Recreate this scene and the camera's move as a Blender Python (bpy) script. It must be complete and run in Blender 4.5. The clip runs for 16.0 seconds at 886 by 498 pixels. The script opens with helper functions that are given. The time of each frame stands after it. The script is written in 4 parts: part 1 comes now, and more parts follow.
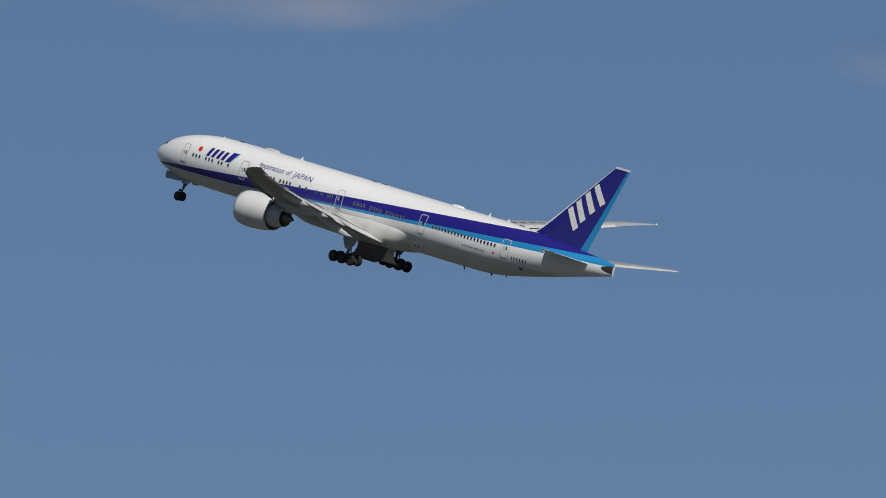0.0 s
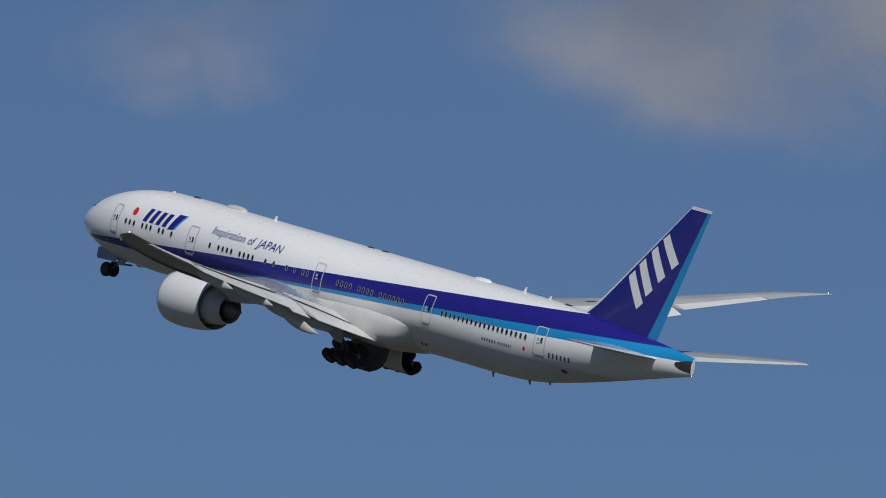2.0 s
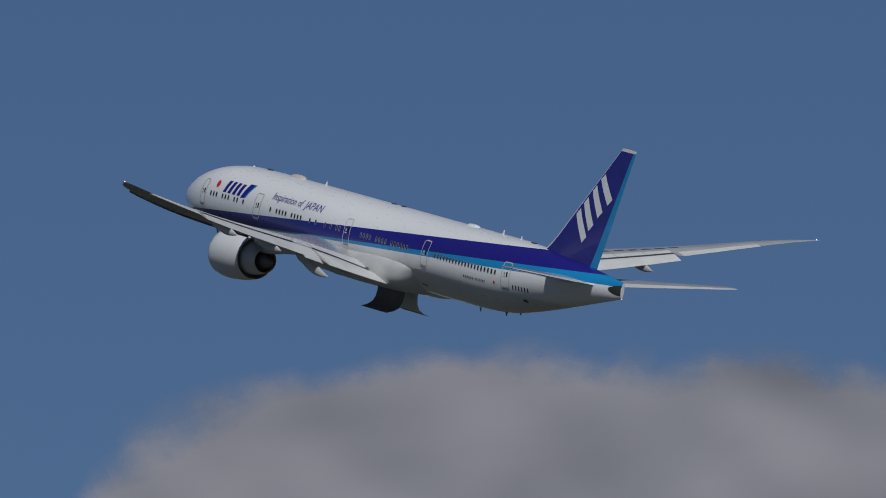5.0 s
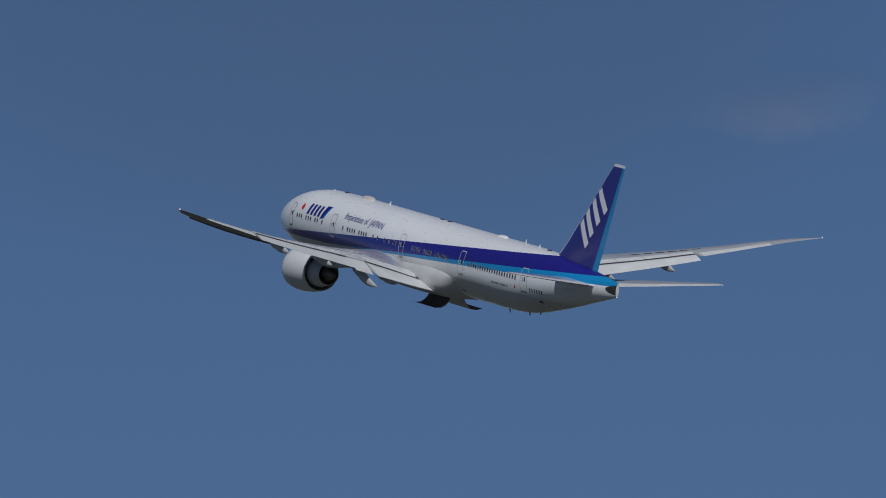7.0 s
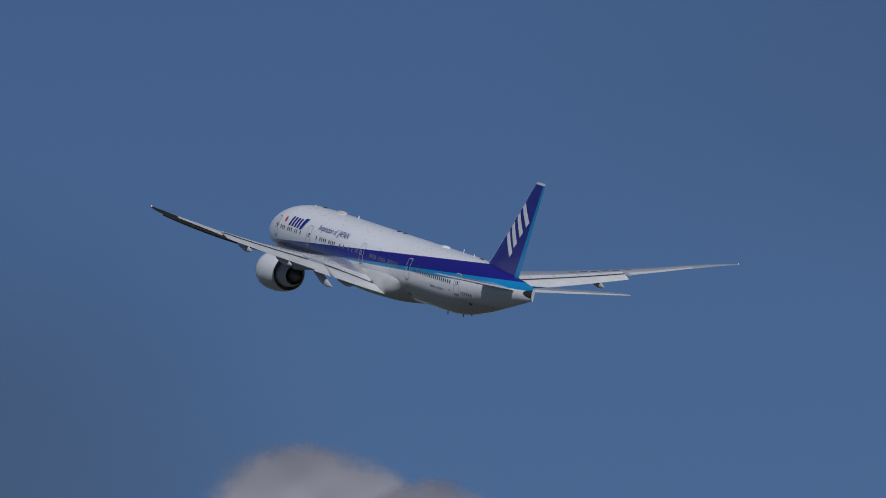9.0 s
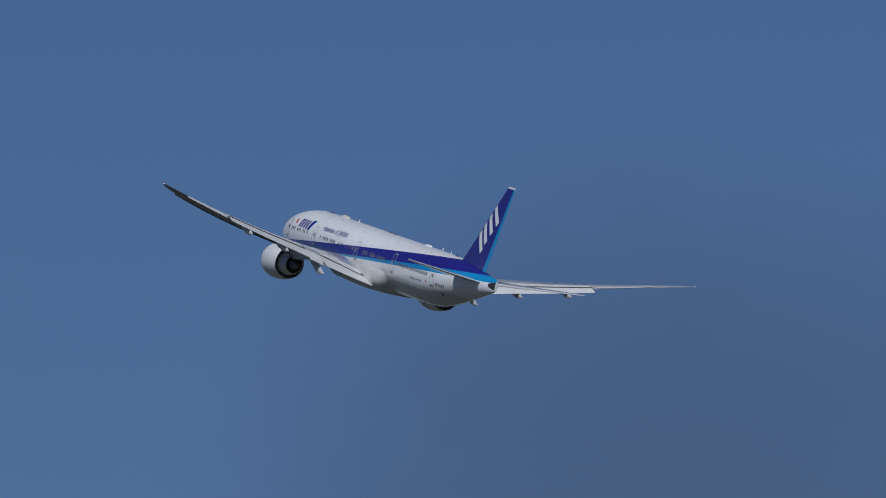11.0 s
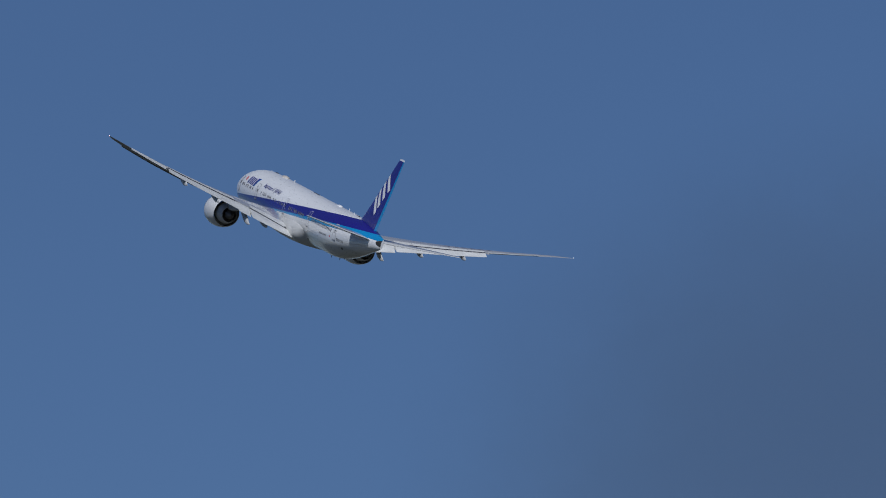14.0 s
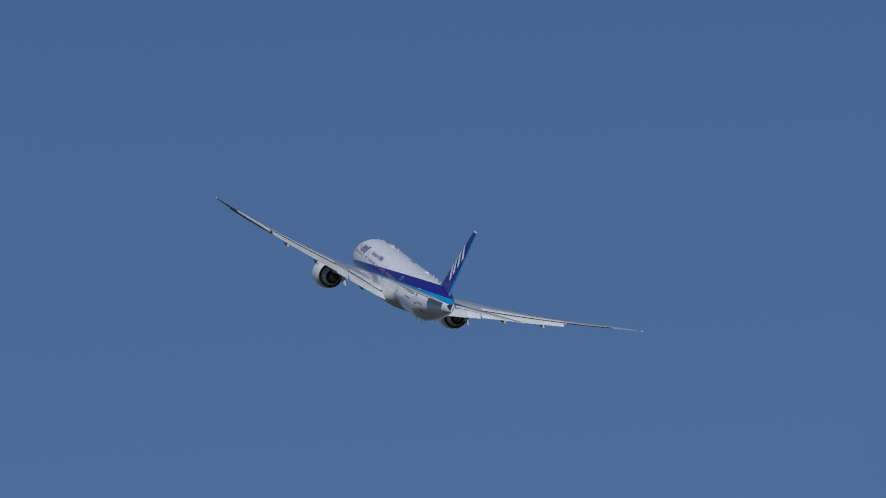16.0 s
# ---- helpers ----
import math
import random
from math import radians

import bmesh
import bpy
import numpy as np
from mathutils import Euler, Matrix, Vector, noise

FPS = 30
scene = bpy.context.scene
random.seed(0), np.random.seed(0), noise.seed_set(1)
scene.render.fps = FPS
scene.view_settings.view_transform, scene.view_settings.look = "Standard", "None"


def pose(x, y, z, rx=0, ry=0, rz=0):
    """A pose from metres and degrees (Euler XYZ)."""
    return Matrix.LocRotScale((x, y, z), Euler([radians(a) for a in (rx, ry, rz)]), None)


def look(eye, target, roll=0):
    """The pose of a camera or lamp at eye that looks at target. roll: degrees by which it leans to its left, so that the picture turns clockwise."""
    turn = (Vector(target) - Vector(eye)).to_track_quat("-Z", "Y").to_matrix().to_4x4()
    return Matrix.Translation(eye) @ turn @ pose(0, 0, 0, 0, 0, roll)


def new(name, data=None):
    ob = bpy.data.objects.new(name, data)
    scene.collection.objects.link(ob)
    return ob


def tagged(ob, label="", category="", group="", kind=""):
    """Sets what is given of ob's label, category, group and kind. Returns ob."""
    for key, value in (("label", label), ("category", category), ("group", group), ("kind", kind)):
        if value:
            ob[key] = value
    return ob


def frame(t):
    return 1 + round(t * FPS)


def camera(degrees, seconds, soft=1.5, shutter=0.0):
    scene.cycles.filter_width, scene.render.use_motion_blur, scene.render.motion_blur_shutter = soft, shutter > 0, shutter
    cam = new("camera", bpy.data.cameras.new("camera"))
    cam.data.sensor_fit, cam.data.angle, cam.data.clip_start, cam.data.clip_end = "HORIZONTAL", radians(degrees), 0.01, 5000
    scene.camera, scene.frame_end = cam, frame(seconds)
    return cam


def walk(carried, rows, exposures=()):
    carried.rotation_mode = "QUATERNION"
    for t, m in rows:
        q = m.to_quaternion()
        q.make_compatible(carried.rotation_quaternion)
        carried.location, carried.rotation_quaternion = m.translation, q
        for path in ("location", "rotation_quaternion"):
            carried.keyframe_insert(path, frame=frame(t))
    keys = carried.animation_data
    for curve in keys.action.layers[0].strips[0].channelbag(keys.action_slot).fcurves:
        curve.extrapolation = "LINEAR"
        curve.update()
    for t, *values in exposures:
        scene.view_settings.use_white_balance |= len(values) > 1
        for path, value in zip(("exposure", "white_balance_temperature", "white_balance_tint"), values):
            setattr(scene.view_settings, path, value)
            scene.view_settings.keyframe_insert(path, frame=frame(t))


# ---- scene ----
PATH = [
    (0.0, pose(0, 0, 1.7, 97.8523, 0, -46.8661) @ pose(0, 0, 0, 0, 0, 0.005)),
    (0.3, pose(0, 0, 1.7, 97.9329, 0, -45.5743)),
    (0.5, pose(0, 0, 1.7, 97.9692, 0, -44.7153) @ pose(0, 0, 0, 0, 0, -0.000)),
    (0.8, pose(0, 0, 1.7, 98.1419, 0, -43.4437)),
    (1.0, pose(0, 0, 1.7, 98.2777, 0, -42.6757) @ pose(0, 0, 0, 0, 0, 0.007)),
    (1.3, pose(0, 0, 1.7, 98.4083, 0, -41.4727)),
    (1.5, pose(0, 0, 1.7, 98.4885, 0, -40.7274) @ pose(0, 0, 0, 0, 0, -0.018)),
    (1.8, pose(0, 0, 1.7, 98.5494, 0, -39.6799)),
    (2.0, pose(0, 0, 1.7, 98.5634, 0, -38.8897) @ pose(0, 0, 0, 0, 0, -0.013)),
    (2.3, pose(0, 0, 1.7, 98.6578, 0, -37.6245)),
    (2.5, pose(0, 0, 1.7, 98.6763, 0, -37.0384) @ pose(0, 0, 0, 0, 0, -0.000)),
    (2.7, pose(0, 0, 1.7, 98.7050, 0, -36.4800)),
    (2.8, pose(0, 0, 1.7, 98.7110, 0, -36.0127)),
    (3.0, pose(0, 0, 1.7, 98.7769, 0, -35.3029) @ pose(0, 0, 0, 0, 0, 0.000)),
    (3.5, pose(0, 0, 1.7, 98.8069, 0, -33.8204) @ pose(0, 0, 0, 0, 0, 0.003)),
    (4.0, pose(0, 0, 1.7, 98.8368, 0, -32.4213) @ pose(0, 0, 0, 0, 0, 0.006)),
    (4.5, pose(0, 0, 1.7, 98.8667, 0, -31.1028) @ pose(0, 0, 0, 0, 0, 0.009)),
    (5.0, pose(0, 0, 1.7, 98.8967, 0, -29.8633) @ pose(0, 0, 0, 0, 0, 0.012)),
    (5.5, pose(0, 0, 1.7, 98.9266, 0, -28.7024) @ pose(0, 0, 0, 0, 0, 0.015)),
    (5.8, pose(0, 0, 1.7, 98.8816, 0, -28.1810)),
    (6.0, pose(0, 0, 1.7, 98.8943, 0, -27.7896) @ pose(0, 0, 0, 0, 0, -0.004)),
    (6.3, pose(0, 0, 1.7, 98.9093, 0, -27.0135)),
    (6.5, pose(0, 0, 1.7, 98.9754, 0, -26.4586) @ pose(0, 0, 0, 0, 0, 0.021)),
    (6.8, pose(0, 0, 1.7, 99.0154, 0, -25.8367)),
    (7.0, pose(0, 0, 1.7, 99.0608, 0, -25.3301) @ pose(0, 0, 0, 0, 0, 0.007)),
    (7.3, pose(0, 0, 1.7, 99.1312, 0, -24.7786)),
    (7.5, pose(0, 0, 1.7, 99.1608, 0, -24.4407) @ pose(0, 0, 0, 0, 0, -0.003)),
    (7.8, pose(0, 0, 1.7, 99.1146, 0, -24.0676)),
    (8.0, pose(0, 0, 1.7, 99.0897, 0, -23.7787) @ pose(0, 0, 0, 0, 0, -0.006)),
    (8.3, pose(0, 0, 1.7, 99.1237, 0, -23.3690)),
    (8.5, pose(0, 0, 1.7, 99.1383, 0, -23.0887) @ pose(0, 0, 0, 0, 0, 0.015)),
    (9.0, pose(0, 0, 1.7, 99.1510, 0, -22.2641) @ pose(0, 0, 0, 0, 0, 0.012)),
    (9.5, pose(0, 0, 1.7, 99.1566, 0, -21.2472) @ pose(0, 0, 0, 0, 0, 0.009)),
    (10.0, pose(0, 0, 1.7, 99.1621, 0, -20.2178) @ pose(0, 0, 0, 0, 0, 0.005)),
    (10.5, pose(0, 0, 1.7, 99.1676, 0, -19.3545) @ pose(0, 0, 0, 0, 0, 0.002)),
    (11.0, pose(0, 0, 1.7, 99.1732, 0, -18.8337) @ pose(0, 0, 0, 0, 0, -0.001)),
    (11.3, pose(0, 0, 1.7, 99.1324, 0, -18.6874)),
    (11.5, pose(0, 0, 1.7, 99.1027, 0, -18.6013) @ pose(0, 0, 0, 0, 0, 0.001)),
    (11.8, pose(0, 0, 1.7, 99.0688, 0, -18.5217)),
    (12.0, pose(0, 0, 1.7, 99.0550, 0, -18.5289) @ pose(0, 0, 0, 0, 0, -0.028)),
    (12.3, pose(0, 0, 1.7, 99.0280, 0, -18.4830)),
    (12.5, pose(0, 0, 1.7, 99.0014, 0, -18.4254) @ pose(0, 0, 0, 0, 0, -0.002)),
    (12.8, pose(0, 0, 1.7, 98.9967, 0, -18.3558)),
    (13.0, pose(0, 0, 1.7, 98.9974, 0, -18.3223) @ pose(0, 0, 0, 0, 0, 0.005)),
    (13.3, pose(0, 0, 1.7, 99.0172, 0, -18.2820)),
    (13.5, pose(0, 0, 1.7, 99.0185, 0, -18.1875) @ pose(0, 0, 0, 0, 0, -0.020)),
    (13.8, pose(0, 0, 1.7, 99.0427, 0, -18.0380)),
    (14.0, pose(0, 0, 1.7, 99.0487, 0, -17.9814) @ pose(0, 0, 0, 0, 0, -0.012)),
    (14.3, pose(0, 0, 1.7, 99.0669, 0, -17.8854)),
    (14.5, pose(0, 0, 1.7, 99.0680, 0, -17.7568) @ pose(0, 0, 0, 0, 0, -0.007)),
    (14.8, pose(0, 0, 1.7, 99.1024, 0, -17.4951)),
    (15.0, pose(0, 0, 1.7, 99.2105, 0, -17.3000) @ pose(0, 0, 0, 0, 0, -0.009)),
    (15.3, pose(0, 0, 1.7, 99.3616, 0, -16.9237)),
    (15.5, pose(0, 0, 1.7, 99.3319, 0, -16.7401) @ pose(0, 0, 0, 0, 0, 0.034)),
    (15.8, pose(0, 0, 1.7, 99.2947, 0, -16.4841)),
    (16.0, pose(0, 0, 1.7, 99.3269, 0, -16.2230) @ pose(0, 0, 0, 0, 0, 0.025)),
]
FLIGHT = [
    (0.0, pose(1201.2, 1134.8, 233.9, 0.48, -17.61, 90.06)),
    (0.5, pose(1061.3, 1082.3, 217.4, 0.60, -17.61, 90.07)),
    (1.0, pose(925.0, 1013.4, 199.4, 0.09, -17.22, 89.96)),
    (1.5, pose(793.7, 930.5, 180.1, 0.00, -16.79, 89.55)),
    (2.0, pose(671.9, 840.1, 160.5, -0.75, -16.69, 90.12)),
    (2.5, pose(609.1, 810.0, 153.2, -1.00, -15.95, 89.58)),
    (3.0, pose(615.8, 869.0, 162.8, -0.90, -15.25, 90.32)),
    (3.5, pose(610.5, 912.1, 169.3, -0.62, -15.28, 90.24)),
    (4.0, pose(606.5, 957.5, 176.3, -0.3, -15.33, 90.17)),
    (4.5, pose(602.2, 1002.6, 183.6, 0.05, -15.41, 90.11)),
    (5.0, pose(597.6, 1047.6, 191.0, 0.35, -15.50, 90.06)),
    (5.5, pose(593.0, 1092.2, 198.5, 0.89, -15.61, 90.01)),
    (6.0, pose(588.5, 1136.9, 204.8, 0.35, -15.36, 90.03)),
    (6.5, pose(584.2, 1181.0, 211.1, -0.40, -15.13, 90.01)),
    (7.0, pose(580.9, 1226.0, 217.6, -0.96, -15.06, 89.94)),
    (7.5, pose(578.2, 1270.8, 224.3, -0.70, -15.13, 89.77)),
    (8.0, pose(576.2, 1314.8, 230.9, 0.16, -15.31, 89.65)),
    (8.5, pose(575.0, 1358.3, 237.6, 1.36, -15.38, 89.47)),
    (9.0, pose(570.0, 1403.3, 244.3, 2.53, -15.26, 89.56)),
    (9.5, pose(559.2, 1450.5, 250.9, 3.82, -15.15, 89.88)),
    (10.0, pose(546.5, 1498.3, 257.6, 5.21, -15.07, 90.23)),
    (10.5, pose(536.9, 1544.8, 264.3, 6.66, -15.00, 90.44)),
    (11.0, pose(535.6, 1588.4, 271.1, 8.11, -14.95, 90.31)),
    (11.5, pose(541.5, 1631.3, 278.1, 9.91, -15.45, 89.89)),
    (12.0, pose(549.2, 1676.1, 285.6, 10.54, -15.80, 89.70)),
    (12.5, pose(555.7, 1714.4, 292.0, 10.76, -15.87, 89.02)),
    (13.0, pose(563.9, 1756.4, 299.1, 10.93, -16.15, 88.36)),
    (13.5, pose(572.1, 1798.4, 306.2, 11.63, -16.25, 87.68)),
    (14.0, pose(579.9, 1841.9, 313.5, 12.72, -16.14, 86.75)),
    (14.5, pose(586.5, 1886.9, 321.0, 13.96, -16.28, 85.81)),
    (15.0, pose(589.7, 1930.2, 328.1, 15.47, -16.34, 84.90)),
    (15.5, pose(589.7, 1977.4, 335.6, 15.89, -16.51, 84.31)),
    (16.0, pose(583.9, 2024.9, 343.0, 16.25, -16.33, 83.77)),
]

cam = camera(3.4, 16.0, soft=1.0)
# seconds, stops, white balance and tint: the picture darkens and cools as the shot goes on
EXPOSURE = [(0.0, 0.07, 6900, 14), (1.0, -0.03, 6680, 12), (2.0, -0.1, 6470, 14), (3.0, -0.26, 6390, 15), (5.5, -0.47, 6280, 15), (7.0, -0.44, 6160, 16),
            (8.5, -0.49, 6050, 18), (11.0, -0.28, 5990, 17), (14.0, -0.27, 5960, 17), (16.0, -0.27, 5950, 17)]
walk(cam, PATH, EXPOSURE)


# ---------- world, sun ----------
SUN_AZ, SUN_EL = radians(211), radians(44)      # clockwise from +Y, above the horizon
world = bpy.data.worlds.new("sky")
scene.world = world
world.use_nodes = True
wn, wl = world.node_tree.nodes, world.node_tree.links
sky = wn.new("ShaderNodeTexSky")
sky.sky_type = "NISHITA"
sky.sun_disc = False
sky.sun_elevation, sky.sun_rotation = SUN_EL, SUN_AZ
sky.altitude, sky.air_density, sky.dust_density, sky.ozone_density = 0, 0.8, 0.0, 8.0
wl.new(sky.outputs[0], wn["Background"].inputs[0])
wn["Background"].inputs[1].default_value = 0.045

sun = new("sun", bpy.data.lights.new("sun", "SUN"))
sun.data.energy, sun.data.angle, sun.data.color = 3.35, radians(0.53), (0.98, 1.0, 0.935)
toward = Vector((math.sin(SUN_AZ) * math.cos(SUN_EL), math.cos(SUN_AZ) * math.cos(SUN_EL), math.sin(SUN_EL)))
sun.matrix_world = look(toward * 100, (0, 0, 0))


# ---------- materials ----------
class Net:
    """A small helper to write node materials."""

    def __init__(self, name, rough=0.4, metal=0.0, coat=0.0):
        self.m = bpy.data.materials.new(name)
        self.m.use_nodes = True
        self.n, self.l = self.m.node_tree.nodes, self.m.node_tree.links
        self.b = self.n["Principled BSDF"]
        self.b.inputs["Roughness"].default_value = rough
        self.b.inputs["Metallic"].default_value = metal
        self.b.inputs["Coat Weight"].default_value = coat
        self.tc = self.n.new("ShaderNodeTexCoord")

    def put(self, value, socket):
        if isinstance(value, (int, float)):
            socket.default_value = value
        elif isinstance(value, tuple):
            socket.default_value = (*value, 1.0)
        else:
            self.l.new(value, socket)

    def math(self, op, a, b=0.0, c=0.0):
        k = self.n.new("ShaderNodeMath")
        k.operation = op
        for v, s in zip((a, b, c), k.inputs):
            self.put(v, s)
        return k.outputs[0]

    def mix(self, fac, a, b):
        k = self.n.new("ShaderNodeMix")
        k.data_type = "RGBA"
        self.put(fac, k.inputs[0])
        self.put(a, k.inputs[6])
        self.put(b, k.inputs[7])
        return k.outputs[2]

    def noise(self, scale, detail=4.0, rough=0.55, stretch=(1, 1, 1)):
        mp = self.n.new("ShaderNodeMapping")
        mp.inputs["Scale"].default_value = stretch
        self.l.new(self.tc.outputs["Object"], mp.inputs[0])
        k = self.n.new("ShaderNodeTexNoise")
        k.inputs["Scale"].default_value, k.inputs["Detail"].default_value, k.inputs["Roughness"].default_value = scale, detail, rough
        self.l.new(mp.outputs[0], k.inputs["Vector"])
        return k.outputs["Fac"]

    def ramp(self, x, lo, hi, a=0.0, b=1.0):
        k = self.n.new("ShaderNodeMapRange")
        for v, s in zip((x, lo, hi, a, b), k.inputs):
            self.put(v, s)
        return k.outputs[0]

    def bump(self, height, strength, dist=0.02):
        k = self.n.new("ShaderNodeBump")
        k.inputs["Strength"].default_value, k.inputs["Distance"].default_value = strength, dist
        self.put(height, k.inputs["Height"])
        self.l.new(k.outputs[0], self.b.inputs["Normal"])


def worn(name, colour, rough=0.4, metal=0.0, vary=0.12, scale=0.6, coat=0.0, stretch=(1, 1, 1)):
    """Paint, metal or rubber with stains at two scales."""
    k = Net(name, rough, metal, coat)
    broad, fine = k.noise(scale, stretch=stretch), k.noise(scale * 11)
    dark = tuple(c * (1 - vary) for c in colour)
    light = tuple(min(1.0, c * (1 + vary * 0.5)) for c in colour)
    col = k.mix(k.ramp(broad, 0.3, 0.7), dark, light)
    col = k.mix(k.math("MULTIPLY", k.ramp(fine, 0.55, 0.8), 0.25), col, dark)
    k.put(col, k.b.inputs["Base Color"])
    k.put(k.ramp(fine, 0.2, 0.8, rough * 0.85, min(1.0, rough * 1.2)), k.b.inputs["Roughness"])
    k.bump(fine, 0.05)
    return k.m


WHITE, GREY = (0.80, 0.80, 0.80), (0.62, 0.62, 0.60)
NAVY, CYAN = (0.018, 0.014, 0.205), (0.010, 0.245, 0.53)
NOSE = 36.0                                       # the nose lies 36 m ahead of the thing's origin


def livery():
    """White crown, navy and light blue cheat lines that climb to the tail, grey belly."""
    k = Net("livery_paint", 0.28, 0.0, 0.35)
    xyz = k.n.new("ShaderNodeSeparateXYZ")
    k.l.new(k.tc.outputs["Object"], xyz.inputs[0])
    s = k.math("SUBTRACT", NOSE, xyz.outputs[0])
    z = xyz.outputs[2]
    navy_top = k.math("MULTIPLY_ADD", s, 0.0752, -1.80)
    navy_low = k.math("MAXIMUM", k.math("MULTIPLY_ADD", s, 0.0665, -2.65), k.math("SUBTRACT", navy_top, k.math("MULTIPLY_ADD", s, 0.06, 0.1)))
    cyan_low = k.math("MINIMUM", k.math("ADD", k.math("MULTIPLY_ADD", s, 0.0525, -2.45), k.math("MAXIMUM", k.math("SUBTRACT", 14.3, s), 0.0)), navy_low)
    dirt, fine = k.noise(0.25, stretch=(0.25, 1, 1)), k.noise(4.0, stretch=(0.3, 1, 1))
    white = k.mix(k.ramp(dirt, 0.35, 0.7), (0.76, 0.76, 0.76), (0.82, 0.82, 0.82))
    grey = k.mix(k.ramp(dirt, 0.3, 0.7), (0.52, 0.51, 0.49), (0.66, 0.66, 0.64))
    grey = k.mix(k.math("MULTIPLY", k.ramp(fine, 0.55, 0.8), 0.3), grey, (0.45, 0.43, 0.40))
    white_low = k.mix(k.ramp(z, -1.6, -0.9), grey, white)
    low = k.mix(k.math("LESS_THAN", k.math("ADD", z, k.math("MULTIPLY", s, -0.0)), -1.25), white_low, grey)
    col = k.mix(k.math("GREATER_THAN", z, cyan_low), low, CYAN)
    col = k.mix(k.math("GREATER_THAN", z, navy_low), col, NAVY)
    col = k.mix(k.math("GREATER_THAN", z, navy_top), col, white)
    # thin skin joints round the hull, every 2.6 m
    joint = k.math("LESS_THAN", k.math("ABSOLUTE", k.math("SUBTRACT", k.math("FRACT", k.math("DIVIDE", s, 2.6)), 0.5)), 0.016)
    col = k.mix(k.math("MULTIPLY", joint, 0.03), col, (0.2, 0.2, 0.2))
    k.put(col, k.b.inputs["Base Color"])
    k.put(k.ramp(fine, 0.2, 0.8, 0.24, 0.36), k.b.inputs["Roughness"])
    k.bump(dirt, 0.04, 0.05)
    return k.m


def glow(name, colour, strength):
    k = Net(name)
    k.put(colour, k.b.inputs["Emission Color"])
    k.b.inputs["Emission Strength"].default_value = strength
    return k.m


PAINT = livery()
M_WHITE = worn("white_paint", WHITE, 0.3, coat=0.3, vary=0.06)
M_NAVY = worn("navy_paint", NAVY, 0.3, coat=0.3, vary=0.1)
M_CYAN = worn("light_blue_paint", CYAN, 0.3, coat=0.3, vary=0.08)
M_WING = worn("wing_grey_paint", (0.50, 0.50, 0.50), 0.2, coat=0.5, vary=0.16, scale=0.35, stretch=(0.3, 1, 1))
# same wing grey, darker and matt: the underside's shade is in the colour
M_WING_SHADE = worn("wing_grey_shaded", (0.36, 0.36, 0.36), 0.6, vary=0.16, scale=0.35, stretch=(0.3, 1, 1))
M_FLAP = worn("flap_grey_paint", (0.64, 0.64, 0.62), 0.4, vary=0.12)
M_FAIR = worn("fairing_paint", (0.54, 0.54, 0.53), 0.45, vary=0.1)
M_BELLY = worn("belly_fairing_paint", (0.54, 0.54, 0.53), 0.38, vary=0.14, scale=0.4)
M_NACELLE = worn("nacelle_paint", (0.68, 0.68, 0.68), 0.33, coat=0.2, vary=0.08)
M_SLAT = worn("slat_paint", (0.36, 0.36, 0.36), 0.6, vary=0.15)
M_LIP = worn("polished_metal", (0.72, 0.72, 0.72), 0.4, metal=0.6, vary=0.08)
M_CORE = worn("heat_stained_metal", (0.62, 0.61, 0.59), 0.45, metal=0.1, vary=0.2)
M_HOT = worn("sooty_metal", (0.17, 0.155, 0.15), 0.5, metal=0.6, vary=0.3)
M_DARK = worn("dark_bay", (0.035, 0.033, 0.03), 0.7, vary=0.3)
M_TYRE = worn("tyre_rubber", (0.013, 0.013, 0.013), 0.8, vary=0.25, scale=3)
M_RIM = worn("wheel_rim_metal", (0.035, 0.035, 0.04), 0.5, metal=0.3, vary=0.15, scale=3)
M_STRUT = worn("gear_strut_paint", (0.13, 0.13, 0.13), 0.45, metal=0.2, vary=0.2, scale=2)
M_DOORIN = worn("gear_door_lining", (0.15, 0.13, 0.125), 0.6, vary=0.25)
M_NDOOR = worn("bay_door_grey", (0.34, 0.34, 0.35), 0.5, vary=0.2)
M_GLASS = worn("tinted_glass", (0.012, 0.013, 0.016), 0.12, vary=0.1)
M_RED = worn("red_paint", (0.62, 0.02, 0.02), 0.4, vary=0.05)
M_RING = worn("window_rim", (0.27, 0.27, 0.30), 0.45, vary=0.1)
M_LINE = worn("seal_grey", (0.22, 0.22, 0.24), 0.5, vary=0.1)
M_SEAL = worn("door_seal", (0.40, 0.40, 0.42), 0.5, vary=0.1)
M_PALE = worn("seal_pale", (0.50, 0.50, 0.52), 0.4, vary=0.05)
M_BEIGE = worn("radome_beige", (0.52, 0.48, 0.43), 0.5, vary=0.08)
M_MARK = worn("marking_dark", (0.05, 0.05, 0.07), 0.5, vary=0.1)
M_LAMP = glow("position_lamp", (1.0, 0.9, 0.85), 1.6)
M_LAMPR = glow("red_position_lamp", (1.0, 0.45, 0.4), 2.2)


# ---------- mesh helpers ----------
def part(name, bm, mats, parent=None, label="", sharp=35):
    """Links a bmesh as one mesh object under a thing or under a part."""
    bmesh.ops.recalc_face_normals(bm, faces=bm.faces)
    me = bpy.data.meshes.new(name)
    bm.to_mesh(me)
    bm.free()
    for m in (mats if isinstance(mats, (list, tuple)) else [mats]):
        me.materials.append(m)
    me.polygons.foreach_set("use_smooth", [True] * len(me.polygons))
    me.set_sharp_from_angle(angle=radians(sharp))
    ob = new(name, me)
    ob.parent = parent
    return tagged(ob, label)


def at(s, y, z):
    """A place on the aircraft: metres aft of the nose, to the left, and above the hull's axis."""
    return Vector((NOSE - s, y, z))


